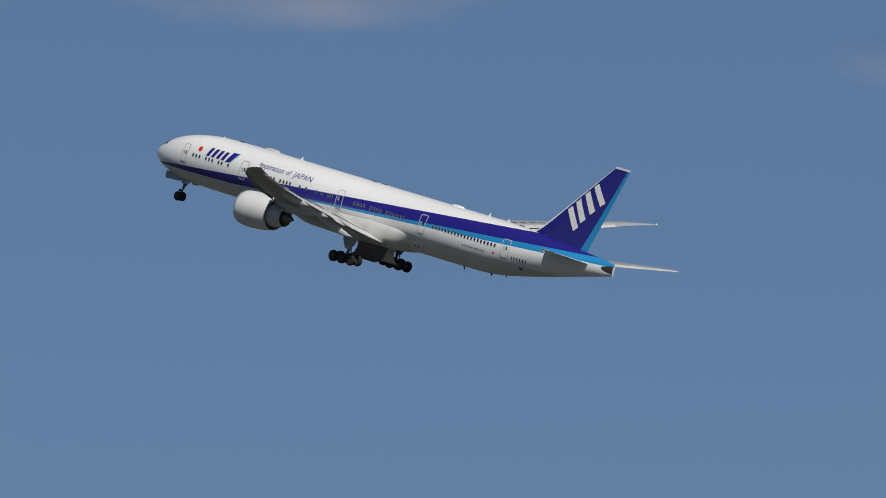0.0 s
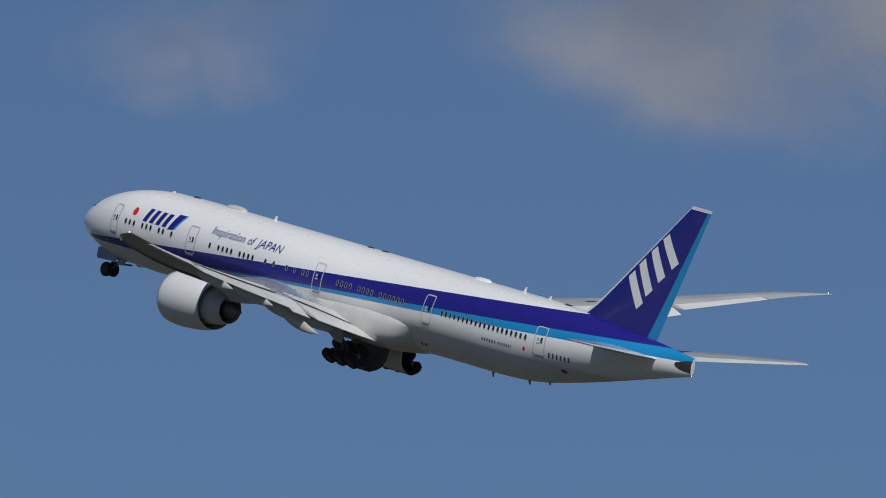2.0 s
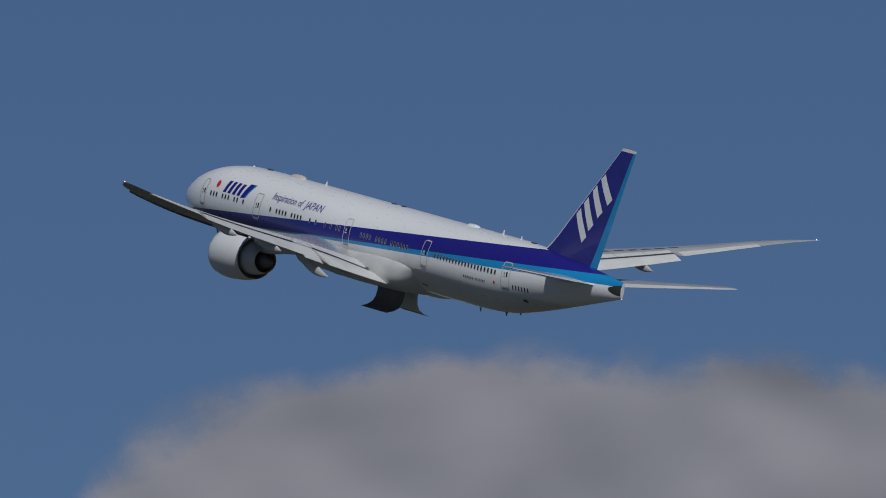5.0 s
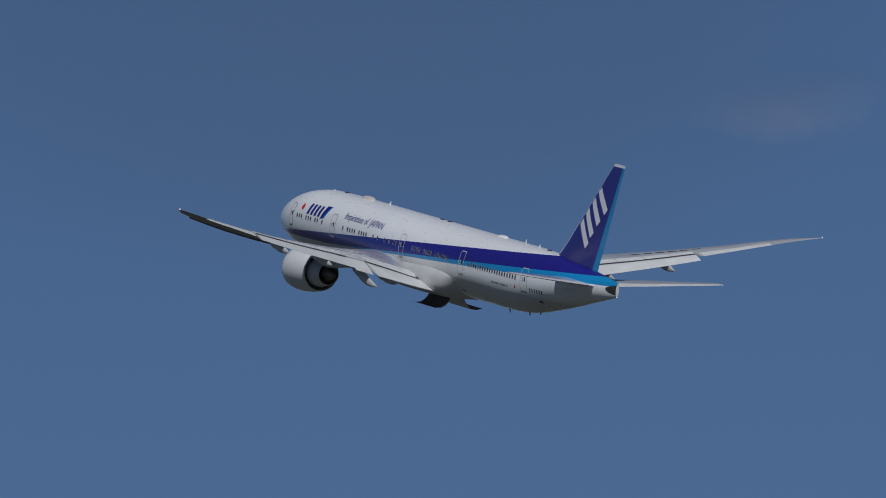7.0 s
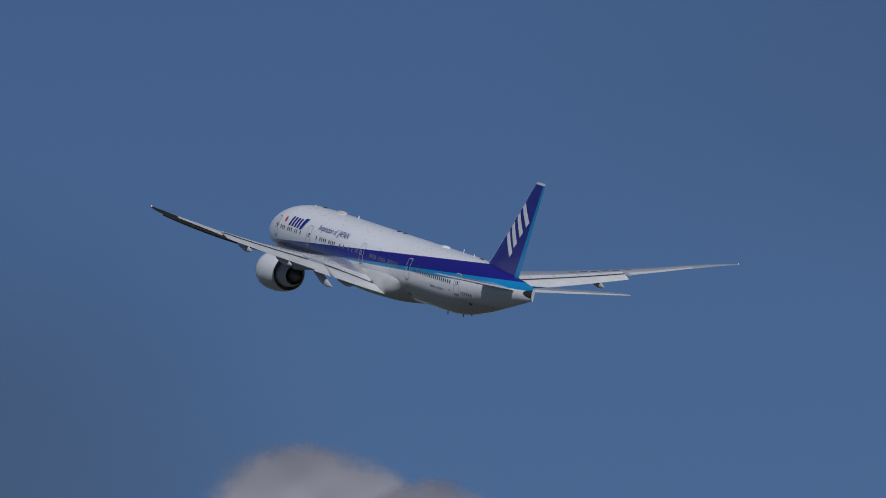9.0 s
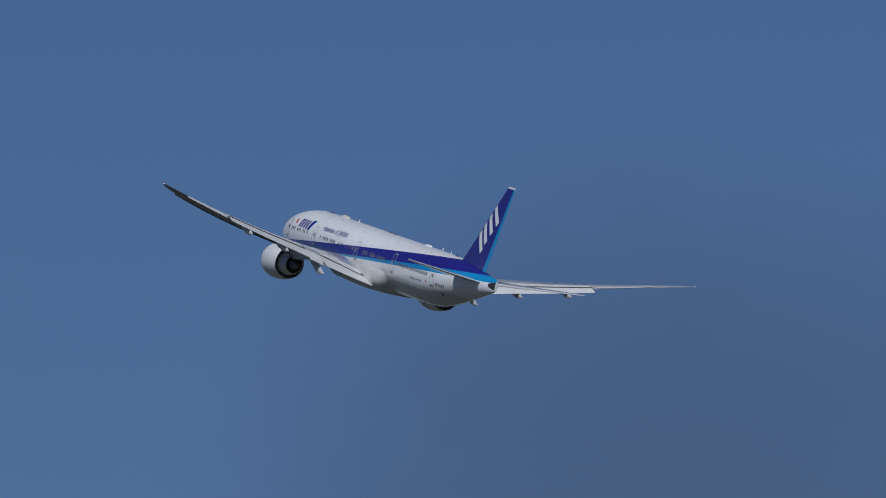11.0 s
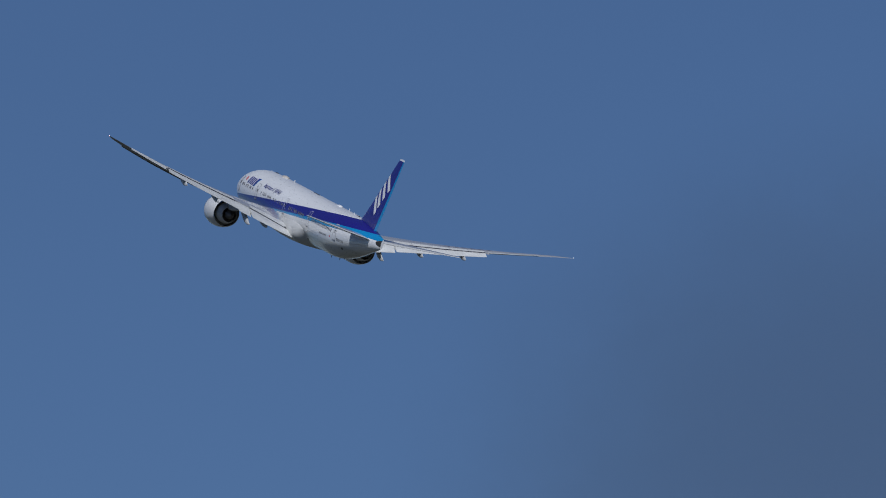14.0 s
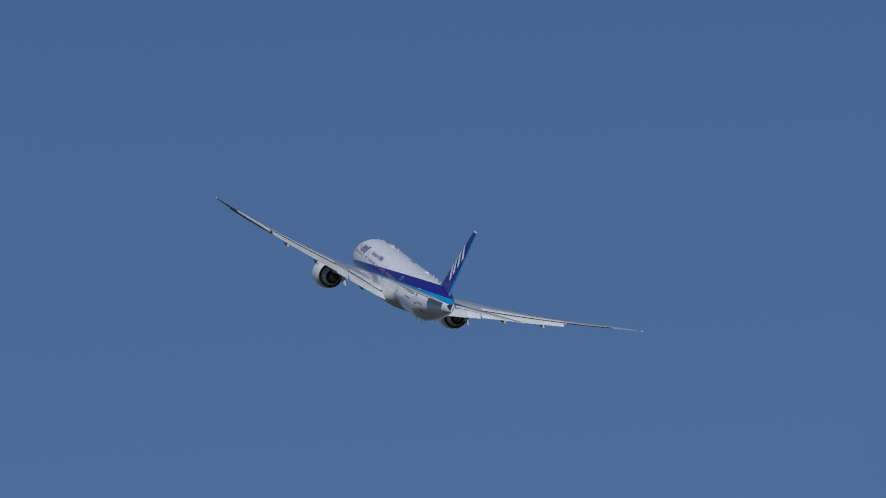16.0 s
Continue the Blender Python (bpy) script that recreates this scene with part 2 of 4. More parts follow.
def loft(bm, rings, caps=True, closed=True, mat=0):
    """Skins rings of equally many points."""
    rows = [[bm.verts.new(p) for p in r] for r in rings]
    n = len(rows[0])
    for a, b in zip(rows, rows[1:]):
        for i in range(n if closed else n - 1):
            j = (i + 1) % n
            bm.faces.new((a[i], a[j], b[j], b[i])).material_index = mat
    if caps:
        bm.faces.new(rows[0]).material_index = mat
        bm.faces.new(rows[-1]).material_index = mat
    return bm


def tube(bm, a, b, ra, rb=None, n=14, mat=0):
    a, b = Vector(a), Vector(b)
    rb = ra if rb is None else rb
    q = (b - a).to_track_quat("Z", "Y")
    ring = lambda c, r: [c + q @ Vector((r * math.cos(2 * math.pi * i / n), r * math.sin(2 * math.pi * i / n), 0)) for i in range(n)]
    return loft(bm, [ring(a, ra), ring(b, rb)], mat=mat)


def spun(bm, profile, origin, axis=(-1, 0, 0), n=48, mats=None, caps=False):
    """Turns a profile of (distance along the axis, radius) about the axis."""
    q = Vector(axis).to_track_quat("Z", "Y")
    rings = []
    for d, r in profile:
        rings.append([Vector(origin) + q @ Vector((r * math.cos(2 * math.pi * i / n), r * math.sin(2 * math.pi * i / n), d)) for i in range(n)])
    rows = [[bm.verts.new(p) for p in r] for r in rings]
    for k, (a, b) in enumerate(zip(rows, rows[1:])):
        for i in range(n):
            j = (i + 1) % n
            bm.faces.new((a[i], a[j], b[j], b[i])).material_index = mats[k] if mats else 0
    if caps:
        bm.faces.new(rows[0]), bm.faces.new(rows[-1])
    return bm


def smooth_curve(xs, ys):
    """A monotone cubic through the points."""
    xs, ys = np.array(xs, float), np.array(ys, float)
    h = np.diff(xs)
    d = np.diff(ys) / h
    m = np.zeros(len(xs))
    m[0], m[-1] = d[0], d[-1]
    for i in range(1, len(xs) - 1):
        m[i] = 0 if d[i - 1] * d[i] <= 0 else 2 / (1 / d[i - 1] + 1 / d[i])

    def f(x):
        i = int(np.clip(np.searchsorted(xs, x) - 1, 0, len(h) - 1))
        t = (min(max(x, xs[0]), xs[-1]) - xs[i]) / h[i]
        return float((2 * t**3 - 3 * t**2 + 1) * ys[i] + (t**3 - 2 * t**2 + t) * h[i] * m[i] + (-2 * t**3 + 3 * t**2) * ys[i + 1] + (t**3 - t**2) * h[i] * m[i + 1])

    return f


# ---------- the aircraft's lines ----------
R = 3.1
TOP = smooth_curve([0, 0.12, 0.4, 0.9, 1.6, 2.4, 3.4, 4.5, 6, 8, 10, 13, 55, 60, 64, 68, 72.5], [-0.85, -0.49, -0.15, 0.28, 0.76, 1.20, 1.64, 2.01, 2.38, 2.69, 2.86, 2.93, 2.93, 2.78, 2.5, 2.15, 1.74])
LOW = smooth_curve([0, 0.12, 0.4, 0.9, 1.6, 2.4, 3.4, 4.5, 6, 8, 10, 13, 51, 53.5, 56, 59, 62, 65, 68, 72.5], [-0.85, -1.22, -1.56, -1.88, -2.20, -2.47, -2.72, -2.92, -3.09, -3.2, -3.25, -3.27, -3.27, -3.22, -3.02, -2.52, -1.92, -1.27, -0.60, 0.40])
WIDE = smooth_curve([0, 0.12, 0.4, 0.9, 1.6, 2.4, 3.4, 4.5, 6, 8, 10, 50, 54, 58, 62, 66, 70, 72.5], [0.0, 0.45, 0.85, 1.28, 1.70, 2.06, 2.40, 2.67, 2.90, 3.06, R, R, 3.02, 2.72, 2.20, 1.52, 0.76, 0.15])


def hull(s, a):
    """A point of the hull's skin at the angle a from straight up, to the left."""
    c, h = (TOP(s) + LOW(s)) / 2, (TOP(s) - LOW(s)) / 2
    return at(s, WIDE(s) * math.sin(a), c + h * math.cos(a))


def side(s, z, out=0.0):
    """The left side's skin at the height z, lifted off by out."""
    c, h = (TOP(s) + LOW(s)) / 2, (TOP(s) - LOW(s)) / 2
    k = min(0.999, max(-0.999, (z - c) / h))
    y = WIDE(s) * math.sqrt(1 - k * k)
    n = Vector((0, y / WIDE(s) ** 2, (z - c) / h**2)).normalized()
    return at(s, y, z) + n * out


def decal(outline, out=0.015, step_z=0.2, step_s=0.6):
    """A thin patch of paint or a panel that lies on the left skin; outlines are loops of (s, z)."""
    bm = bmesh.new()
    for loop in outline:
        bm.faces.new([bm.verts.new((p[0], p[1], 0)) for p in loop])
    bmesh.ops.triangulate(bm, faces=bm.faces)
    return wrap(bm, out, step_z, step_s)


def wrap(bm, out, step_z=0.2, step_s=0.6):
    xs, ys = [v.co.x for v in bm.verts], [v.co.y for v in bm.verts]
    for axis, lo, hi, step in ((0, min(xs), max(xs), step_s), (1, min(ys), max(ys), step_z)):
        c = lo + step
        while c < hi:
            p = [0, 0, 0]
            p[axis] = c
            d = [0, 0, 0]
            d[axis] = 1
            bmesh.ops.bisect_plane(bm, geom=bm.verts[:] + bm.edges[:] + bm.faces[:], plane_co=p, plane_no=d)
            c += step
    for v in bm.verts:
        v.co = side(v.co.x, v.co.y, out)
    return bm


def rounded(s0, s1, z0, z1, r, n=4):
    """A rounded rectangle as a loop of (s, z)."""
    pts = []
    for cx, cz, a0 in ((s1 - r, z1 - r, 0), (s0 + r, z1 - r, 90), (s0 + r, z0 + r, 180), (s1 - r, z0 + r, 270)):
        for i in range(n + 1):
            a = radians(a0 + 90 * i / n)
            pts.append((cx + r * math.cos(a), cz + r * math.sin(a)))
    return pts


def ring_decal(s0, s1, z0, z1, r, w, out):
    """A rounded frame of the width w on the left skin."""
    bm = bmesh.new()
    a, b = rounded(s0, s1, z0, z1, r), rounded(s0 + w, s1 - w, z0 + w, z1 - w, max(0.02, r - w))
    va, vb = [bm.verts.new((*p, 0)) for p in a], [bm.verts.new((*p, 0)) for p in b]
    for i in range(len(a)):
        j = (i + 1) % len(a)
        bm.faces.new((va[i], va[j], vb[j], vb[i]))
    return wrap(bm, out, 0.25, 9)


# ---------- ground ----------
def build_ground():
    k = Net("airfield_grass", 0.9)
    broad, fine = k.noise(0.004, 5), k.noise(0.3, 6)
    col = k.mix(k.ramp(broad, 0.4, 0.6), (0.036, 0.042, 0.025), (0.065, 0.065, 0.058))
    col = k.mix(k.math("MULTIPLY", k.ramp(fine, 0.4, 0.7), 0.5), col, (0.045, 0.045, 0.034))
    k.put(col, k.b.inputs["Base Color"])
    bm = bmesh.new()
    n = 64
    rings = [[Vector((r * math.cos(2 * math.pi * i / n), r * math.sin(2 * math.pi * i / n), 0)) for i in range(n)] for r in (1, 200, 1200, 4500, 12000)]
    loft(bm, rings, caps=False)
    bm.faces.new([v for v in bm.verts[:n]])
    g = part("ground", bm, k.m, None, "flat airfield grass and concrete apron far below the aircraft")
    tagged(g, category="ground", kind="structure")


build_ground()


# ---------- airliner ----------
plane = new("airliner")
tagged(plane, "white twin-engine passenger jet with navy and light blue stripes, climbing", "airplane")


def build_hull():
    st = [0.004, 0.03, 0.08, 0.16, 0.28, 0.45, 0.7, 1.0, 1.35, 1.75, 2.2, 2.7, 3.3, 4.0, 4.8, 5.8, 7, 8.5, 10, 14, 18, 24, 30, 36, 42, 46, 48]
    st += [49 + 0.75 * i for i in range(31)] + [72.5]
    n = 80
    bm = bmesh.new()
    loft(bm, [[hull(s, 2 * math.pi * i / n) for i in range(n)] for s in st])
    return part("fuselage", bm, PAINT, plane, "white fuselage with navy and light blue stripes and grey belly")


fuselage = build_hull()


def blend(a, b, x):
    t = min(1.0, max(0.0, (x - a) / (b - a)))
    return t * t * (3 - 2 * t)


def build_belly():
    """The wing-to-body fairing."""
    bm, rings = bmesh.new(), []
    half = smooth_curve([21.5, 24, 28, 34, 38.0, 41.0, 44.0, 46.0], [2.6, 3.05, 3.3, 3.4, 3.42, 3.40, 3.28, 3.0])
    low = smooth_curve([21.5, 24, 28, 34, 38.0, 41.0, 44.0, 46.0], [-3.2, -3.45, -3.7, -3.8, -3.74, -3.62, -3.45, -3.2])
    top = smooth_curve([21.5, 24, 28, 34, 38.0, 41.0, 44.0, 46.0], [-2.3, -1.6, -1.05, -0.72, -0.5, -0.6, -1.2, -2.3])
    for i in range(40):
        s = 21.5 + 22.9 * i / 39
        c, h = (top(s) + low(s)) / 2, (top(s) - low(s)) / 2
        ring = []
        for j in range(48):
            a = 2 * math.pi * j / 48
            ca, sa = math.cos(a), math.sin(a)
            y, z = half(s) * math.copysign(abs(ca) ** 0.62, ca), c + h * math.copysign(abs(sa) ** 0.85, sa)
            # towards both ends the fairing sinks into the hull
            hc, hh = (TOP(s) + LOW(s)) / 2, (TOP(s) - LOW(s)) / 2
            dy, dz = y / WIDE(s), (z - hc) / hh
            k = min(1.0, 0.985 / max(0.01, math.hypot(dy, dz)))
            w = max(blend(27.5, 22.0, s), blend(40.8, 43.7, s))
            ring.append(at(s, y + (dy * k * WIDE(s) - y) * w, z + (hc + dz * k * hh - z) * w))
        rings.append(ring)
    loft(bm, rings)
    return part("belly_fairing", bm, M_BELLY, plane, "smooth light grey wing root fairing")


build_belly()


# ----- windows and doors of the left side -----
def window_mesh():
    bm = bmesh.new()
    outer, inner, deep = [], [], []
    for i in range(14):
        a = 2 * math.pi * i / 14
        c, s_ = math.cos(a), math.sin(a)
        e = lambda v, p: math.copysign(abs(v) ** p, v)
        outer.append(bm.verts.new((0.15 * e(c, 0.75), 0.012, 0.225 * e(s_, 0.75))))
        inner.append(bm.verts.new((0.11 * e(c, 0.75), 0.022, 0.19 * e(s_, 0.75))))
        deep.append(bm.verts.new((0.105 * e(c, 0.75), 0.006, 0.185 * e(s_, 0.75))))
    for i in range(14):
        j = (i + 1) % 14
        bm.faces.new((outer[i], outer[j], inner[j], inner[i])).material_index = 0
        bm.faces.new((inner[i], inner[j], deep[j], deep[i])).material_index = 0
    bm.faces.new(deep).material_index = 1
    me = bpy.data.meshes.new("window")
    bm.to_mesh(me)
    bm.free()
    me.materials.append(M_RING)
    me.materials.append(M_GLASS)
    return me


def build_windows():
    me = window_mesh()
    rows = [8.25 + 0.53 * i for i in range(3)] + [10.38 + 0.52 * i for i in range(3)] + [12.46, 12.98, 14.03, 18.84]
    rows += [19.92 + 0.53 * i for i in range(4)] + [22.55 + 0.53 * i for i in range(4)] + [25.72, 26.75, 28.34, 29.35, 30.36, 30.89]
    rows += [34.57 + 0.52 * i for i in range(4)] + [37.19 + 0.52 * i for i in range(4)] + [39.78 + 0.53 * i for i in range(6)]
    rows += [47.18 + 0.505 * i for i in range(20)]
    for s in rows:
        ob = new("window", me)
        ob.parent = fuselage
        p, up = side(s, 0.21), side(s, 0.41) - side(s, 0.01)
        fore = (side(s - 0.3, 0.21) - side(s + 0.3, 0.21)).normalized()
        up = (up - fore * up.dot(fore)).normalized()
        out = up.cross(fore)
        ob.matrix_basis = Matrix.Translation(p) @ Matrix((fore, out, up)).transposed().to_4x4()


build_windows()


def build_door(s0, s1, mat):
    door = part("door", decal([rounded(s0, s1, -0.80, 1.22, 0.16)], 0.012), PAINT, fuselage, "closed cabin door in the colours of the hull")
    part("door_frame", ring_decal(s0 - 0.03, s1 + 0.03, -0.84, 1.25, 0.2, 0.085, 0.03), mat, door)
    m = (s0 + s1) / 2
    part("door_window", decal([rounded(m + 0.08, m + 0.28, 0.05, 0.48, 0.09)], 0.024), M_GLASS, door, "small dark window")
    part("door_handle", decal([rounded(m - 0.3, m + 0.05, 0.02, 0.11, 0.03)], 0.03), mat, door)
    part("door_placard", decal([rounded(m - 0.28, m - 0.06, 0.2, 0.42, 0.03)], 0.02), M_SEAL if mat is M_PALE else M_LINE, door)
    part("sill", decal([rounded(s0 + 0.1, s1 - 0.1, -0.95, -0.86, 0.03)], 0.03), M_LINE, door)


for s0, s1, mat in ((6.36, 7.26, M_SEAL), (15.98, 17.06, M_SEAL), (31.66, 32.70, M_PALE), (44.92, 45.98, M_PALE), (57.72, 58.86, M_PALE)):
    build_door(s0, s1, mat)

# flight deck glazing
for loop in ([(1.55, 0.32), (2.45, 0.42), (2.62, 1.02), (1.86, 0.74)], [(1.02, 0.12), (1.48, 0.30), (1.76, 0.70), (1.22, 0.38)]):
    part("cockpit_window", decal([loop], 0.012, step_s=0.2), M_GLASS, fuselage, "dark flight deck window")
bm = bmesh.new()
for sgn in (1, -1):
    grid = []
    for i in range(6):
        row = []
        for j in range(6):
            s = 0.92 + 0.68 * i / 5
            row.append(bm.verts.new(hull(s, sgn * (0.06 + 0.85 * j / 5)) + Vector((0.012, 0, 0.015))))
        grid.append(row)
    for p, q in zip(grid, grid[1:]):
        for j in range(5):
            bm.faces.new((p[j], p[j + 1], q[j + 1], q[j]))
part("windscreen", bm, M_GLASS, fuselage, "dark flight deck windscreen")


# ----- markings -----
part("sun_emblem", decal([[(8.97 + 0.29 * math.cos(a), 1.07 + 0.30 * math.sin(a)) for a in [2 * math.pi * i / 28 for i in range(28)]]], 0.012), M_RED, fuselage, "red disc marking")
# the small emblem: leaning blocks and a slash
slant = lambda s0, s1, z0, z1, lean=0.6, narrow=0.0: [(s0, z0), (s1, z0), (s1 + lean - narrow, z1), (s0 + lean + narrow, z1)]
for loop in [slant(10.2 + 0.8 * i, 10.68 + 0.8 * i, 0.55, 1.56, 0.36) for i in range(4)]:
    part("emblem_block", decal([loop], 0.012), M_NAVY, fuselage)
part("emblem_slash", decal([[(13.35, 0.45), (13.98, 0.52), (14.80, 1.72), (13.97, 1.70)]], 0.012), M_NAVY, fuselage)
part("emblem_slash", decal([[(13.98, 0.52), (14.20, 0.55), (15.02, 1.73), (14.80, 1.72)]], 0.012), M_CYAN, fuselage, "light blue edge of the slash")


def lettering(text, s0, s1, z0, cap, shear=0.12):
    cu = bpy.data.curves.new("lettering", "FONT")
    cu.body, cu.size, cu.resolution_u, cu.shear = text, 1.0, 3, shear
    tmp = new("lettering", cu)
    dg = bpy.context.evaluated_depsgraph_get()
    me = bpy.data.meshes.new_from_object(tmp.evaluated_get(dg))
    bpy.data.objects.remove(tmp)
    bm = bmesh.new()
    bm.from_mesh(me)
    bpy.data.meshes.remove(me)
    bmesh.ops.triangulate(bm, faces=bm.faces)
    xs = [v.co.x for v in bm.verts]
    lo, hi = min(xs), max(xs)
    for v in bm.verts:
        v.co = Vector((s0 + (v.co.x - lo) / (hi - lo) * (s1 - s0), z0 + v.co.y * cap / 0.70, 0))
    return part("lettering", wrap(bm, 0.03, 0.25, 1.0), M_NAVY, fuselage, "navy painted slogan")


for word, a, b in (("Inspiration", 18.55, 22.52), ("of", 22.92, 23.68), ("JAPAN", 24.02, 27.1)):
    lettering(word, a, b, 1.04, 0.60)

# unreadable or coded writing as plain bars
for i in range(6):
    part("marking_bar", decal([slant(52.05 + 0.29 * i, 52.2 + 0.29 * i, -0.84, -0.64, 0.06)], 0.012), M_MARK, fuselage)
for i in range(7):
    part("marking_bar", decal([slant(53.9 + 0.23 * i, 54.01 + 0.23 * i, -0.84, -0.64, 0.06)], 0.012), M_MARK, fuselage)
for i in range(6):
    part("marking_bar", decal([slant(59.2 + 0.38 * i, 59.36 + 0.38 * i, -0.82, -0.46, 0.05)], 0.012), M_MARK, fuselage)
part("marking_dot", decal([[(56.75 + 0.13 * math.cos(a), -0.62 + 0.13 * math.sin(a)) for a in [2 * math.pi * i / 14 for i in range(14)]]], 0.012), M_RED, fuselage, "small red disc")


for s, z, a, b in ((44.3, -2.45, 0.14, 0.12), (44.8, -2.45, 0.14, 0.12), (60.4, -1.55, 0.28, 0.13)):
    part("vent", decal([[(s + a * math.cos(t), z + b * math.sin(t)) for t in [2 * math.pi * i / 12 for i in range(12)]]], 0.012), M_MARK, fuselage, "small dark vent")


# ----- antennas and vents on the crown -----
def blade(s, height, chord, down=False):
    z0 = LOW(s) if down else TOP(s)
    d = -1 if down else 1
    bm, rings = bmesh.new(), []
    for k in range(4):
        f = k / 3
        c = chord * (1 - 0.55 * f)
        ring = []
        for i in range(10):
            a = 2 * math.pi * i / 10
            ring.append(at(s + 0.35 * f * height + c / 2 * math.cos(a), 0.05 * math.sin(a) * (1 - 0.5 * f), z0 + d * (height * f - 0.04)))
        rings.append(ring)
    loft(bm, rings)
    part("antenna", bm, M_WHITE if not down else M_LINE, fuselage, "thin blade antenna")


for s, h, c in ((22.1, 0.36, 0.42), (52.3, 0.42, 0.4), (55.3, 0.3, 0.3), (9.5, 0.12, 0.5)):
    blade(s, h, c)
for s, h, c in ((50.3, 0.42, 0.36), (54.6, 0.3, 0.4), (56.9, 0.2, 0.3)):
    blade(s, h, c, True)


def dome(name, s0, s1, width, height, mat, label):
    bm, rings = bmesh.new(), []
    for i in range(15):
        f = i / 14
        s = s0 + (s1 - s0) * f
        k = max(0.03, (1 - abs(2 * f - 1) ** 2.6) ** 0.6)
        rings.append([at(s, width * k * math.cos(a), TOP(s) - 0.18 + (height * k + 0.18) * max(0.0, math.sin(a)) ** 0.8) for a in [math.pi * j / 16 for j in range(17)]])
    loft(bm, rings, closed=False, caps=False)
    part(name, bm, mat, fuselage, label)


dome("antenna_dome", 16.2, 18.6, 0.5, 0.25, M_BEIGE, "low beige antenna dome")
dome("antenna_dome", 46.4, 48.4, 0.42, 0.17, M_WHITE, "low white antenna dome")
for s in (33.9, 35.6, 12.4, 57.5):
    bm = bmesh.new()
    pts = [at(s + 0.38 * math.cos(a), 0.2 * math.sin(a), TOP(s) + 0.06) for a in [2 * math.pi * i / 12 for i in range(12)]]
    low = [p - Vector((0, 0, 0.1)) for p in pts]
    loft(bm, [low, pts])
    part("crown_light", bm, M_MARK, fuselage, "small dark fitting on the crown")

# tail cone outlet and light
part("tail_outlet", decal([[(71.0, 1.05), (71.12, 0.88), (71.45, 0.74), (71.9, 0.66), (72.48, 0.62), (72.48, 1.50), (71.9, 1.40), (71.4, 1.27), (71.12, 1.18)]], 0.01, step_s=0.2), M_DARK, fuselage, "dark auxiliary power outlet")
bm = bmesh.new()
loft(bm, [[at(s, 0.145 * f * math.cos(a), 1.07 + 0.66 * f * math.sin(a)) for a in [2 * math.pi * i / 16 for i in range(16)]] for s, f in ((72.40, 1.0), (72.52, 0.93))])
part("tail_end", bm, M_WHITE, fuselage)
bm = bmesh.new()
bmesh.ops.create_icosphere(bm, subdivisions=2, radius=0.035, matrix=Matrix.Translation(at(72.5, 0, 0.44)))
part("tail_light", bm, M_LAMP, fuselage, "lit white tail light")


# ----- wings -----
LE = smooth_curve([0, 3.1, 9.6, 28.8, 30.6, 31.7, 32.4], [21.6, 24.0, 28.7, 42.1, 43.9, 45.7, 47.1])
TE = smooth_curve([0, 3.1, 10.5, 20, 28.8, 30.6, 31.7, 32.4], [38.4, 38.6, 39.6, 42.3, 45.4, 46.4, 47.2, 47.75])
CUT = lambda y: 0.80 + (0.0175 * (8.95 - max(3.1, y)) if y < 8.96 else 0.0)      # where the upper skin ends ahead of the flaps
ROOT = lambda y: max(0.0, 1 - (y - 3.1) / 9.5) ** 1.3          # how far the root sits lower and steeper
WZ = lambda y, sgn=1: -1.95 - 0.42 * min(1.0, ROOT(y)) + (0.119 if sgn > 0 else 0.127) * (y - 3.1) + (0.00255 if sgn > 0 else 0.0032) * max(0.0, y - 3.1) ** 2
THICK = smooth_curve([0, 3.1, 10, 20, 30, 32.4], [0.135, 0.13, 0.10, 0.085, 0.075, 0.06])


def foil(t):
    """Half thickness of a section at the chord fraction t."""
    return 5 * (0.2969 * math.sqrt(t) - 0.126 * t - 0.3516 * t**2 + 0.2843 * t**3 - 0.1026 * t**4)


def wing_at(y, c, up, sgn=1):
    """A point of the wing's skin: span y, chord fraction c, upper or lower face."""
    le, te = LE(y), TE(y)
    ch = te - le
    th = THICK(y) * ch * foil(c)
    camber = 0.02 * ch * math.sin(math.pi * min(1, c)) * (0.6 if c < 0.5 else 1)
    twist = (c - 0.6) * ch * (-0.035 - 0.05 * min(1.0, ROOT(y)) + 0.085 * y / 32.4 + (0.055 if sgn > 0 else 0.025) * max(0.0, (y - 14) / 18.4))
    return at(le + ch * c, sgn * y, WZ(y, sgn) + camber + twist + (th if up else -th * 0.9))


def wing_ring(y, c0, c1, sgn, n=14):
    cs = [c0 + (c1 - c0) * (1 - math.cos(math.pi * i / (n - 1))) / 2 for i in range(n)]
    return [wing_at(y, c, True, sgn) for c in reversed(cs)] + [wing_at(y, c, False, sgn) for c in (cs[1:] if c0 == 0 else cs)]


def flap_box(ys, c0, back, falls, sgn):
    """A flap run out from under the upper skin at the chord fraction c0; its edge lies aft by back and down by falls (inner and outer end) chords."""
    bm, rings = bmesh.new(), []
    prof = [(0, -0.018), (0.02, -0.006), (0.08, 0.0), (0.3, 0.006), (0.6, 0.006), (1.0, 0.001), (1.0, -0.002), (0.7, -0.012), (0.3, -0.022), (0.04, -0.026)]
    for y in ys:
        ch = TE(y) - LE(y)
        a = wing_at(y, c0 if c0 else CUT(y), True, sgn) - Vector((0, 0, 0.04))
        b = wing_at(y, 0.74, False, sgn)
        b = Vector((NOSE - LE(y) - ch * (1 + back), sgn * y, b.z - (falls[0] + (falls[1] - falls[0]) * (y - ys[0]) / (ys[-1] - ys[0])) * ch))
        rings.append([a + (b - a) * f + Vector((0, 0, h * ch)) for f, h in prof])
    loft(bm, rings)
    return bm


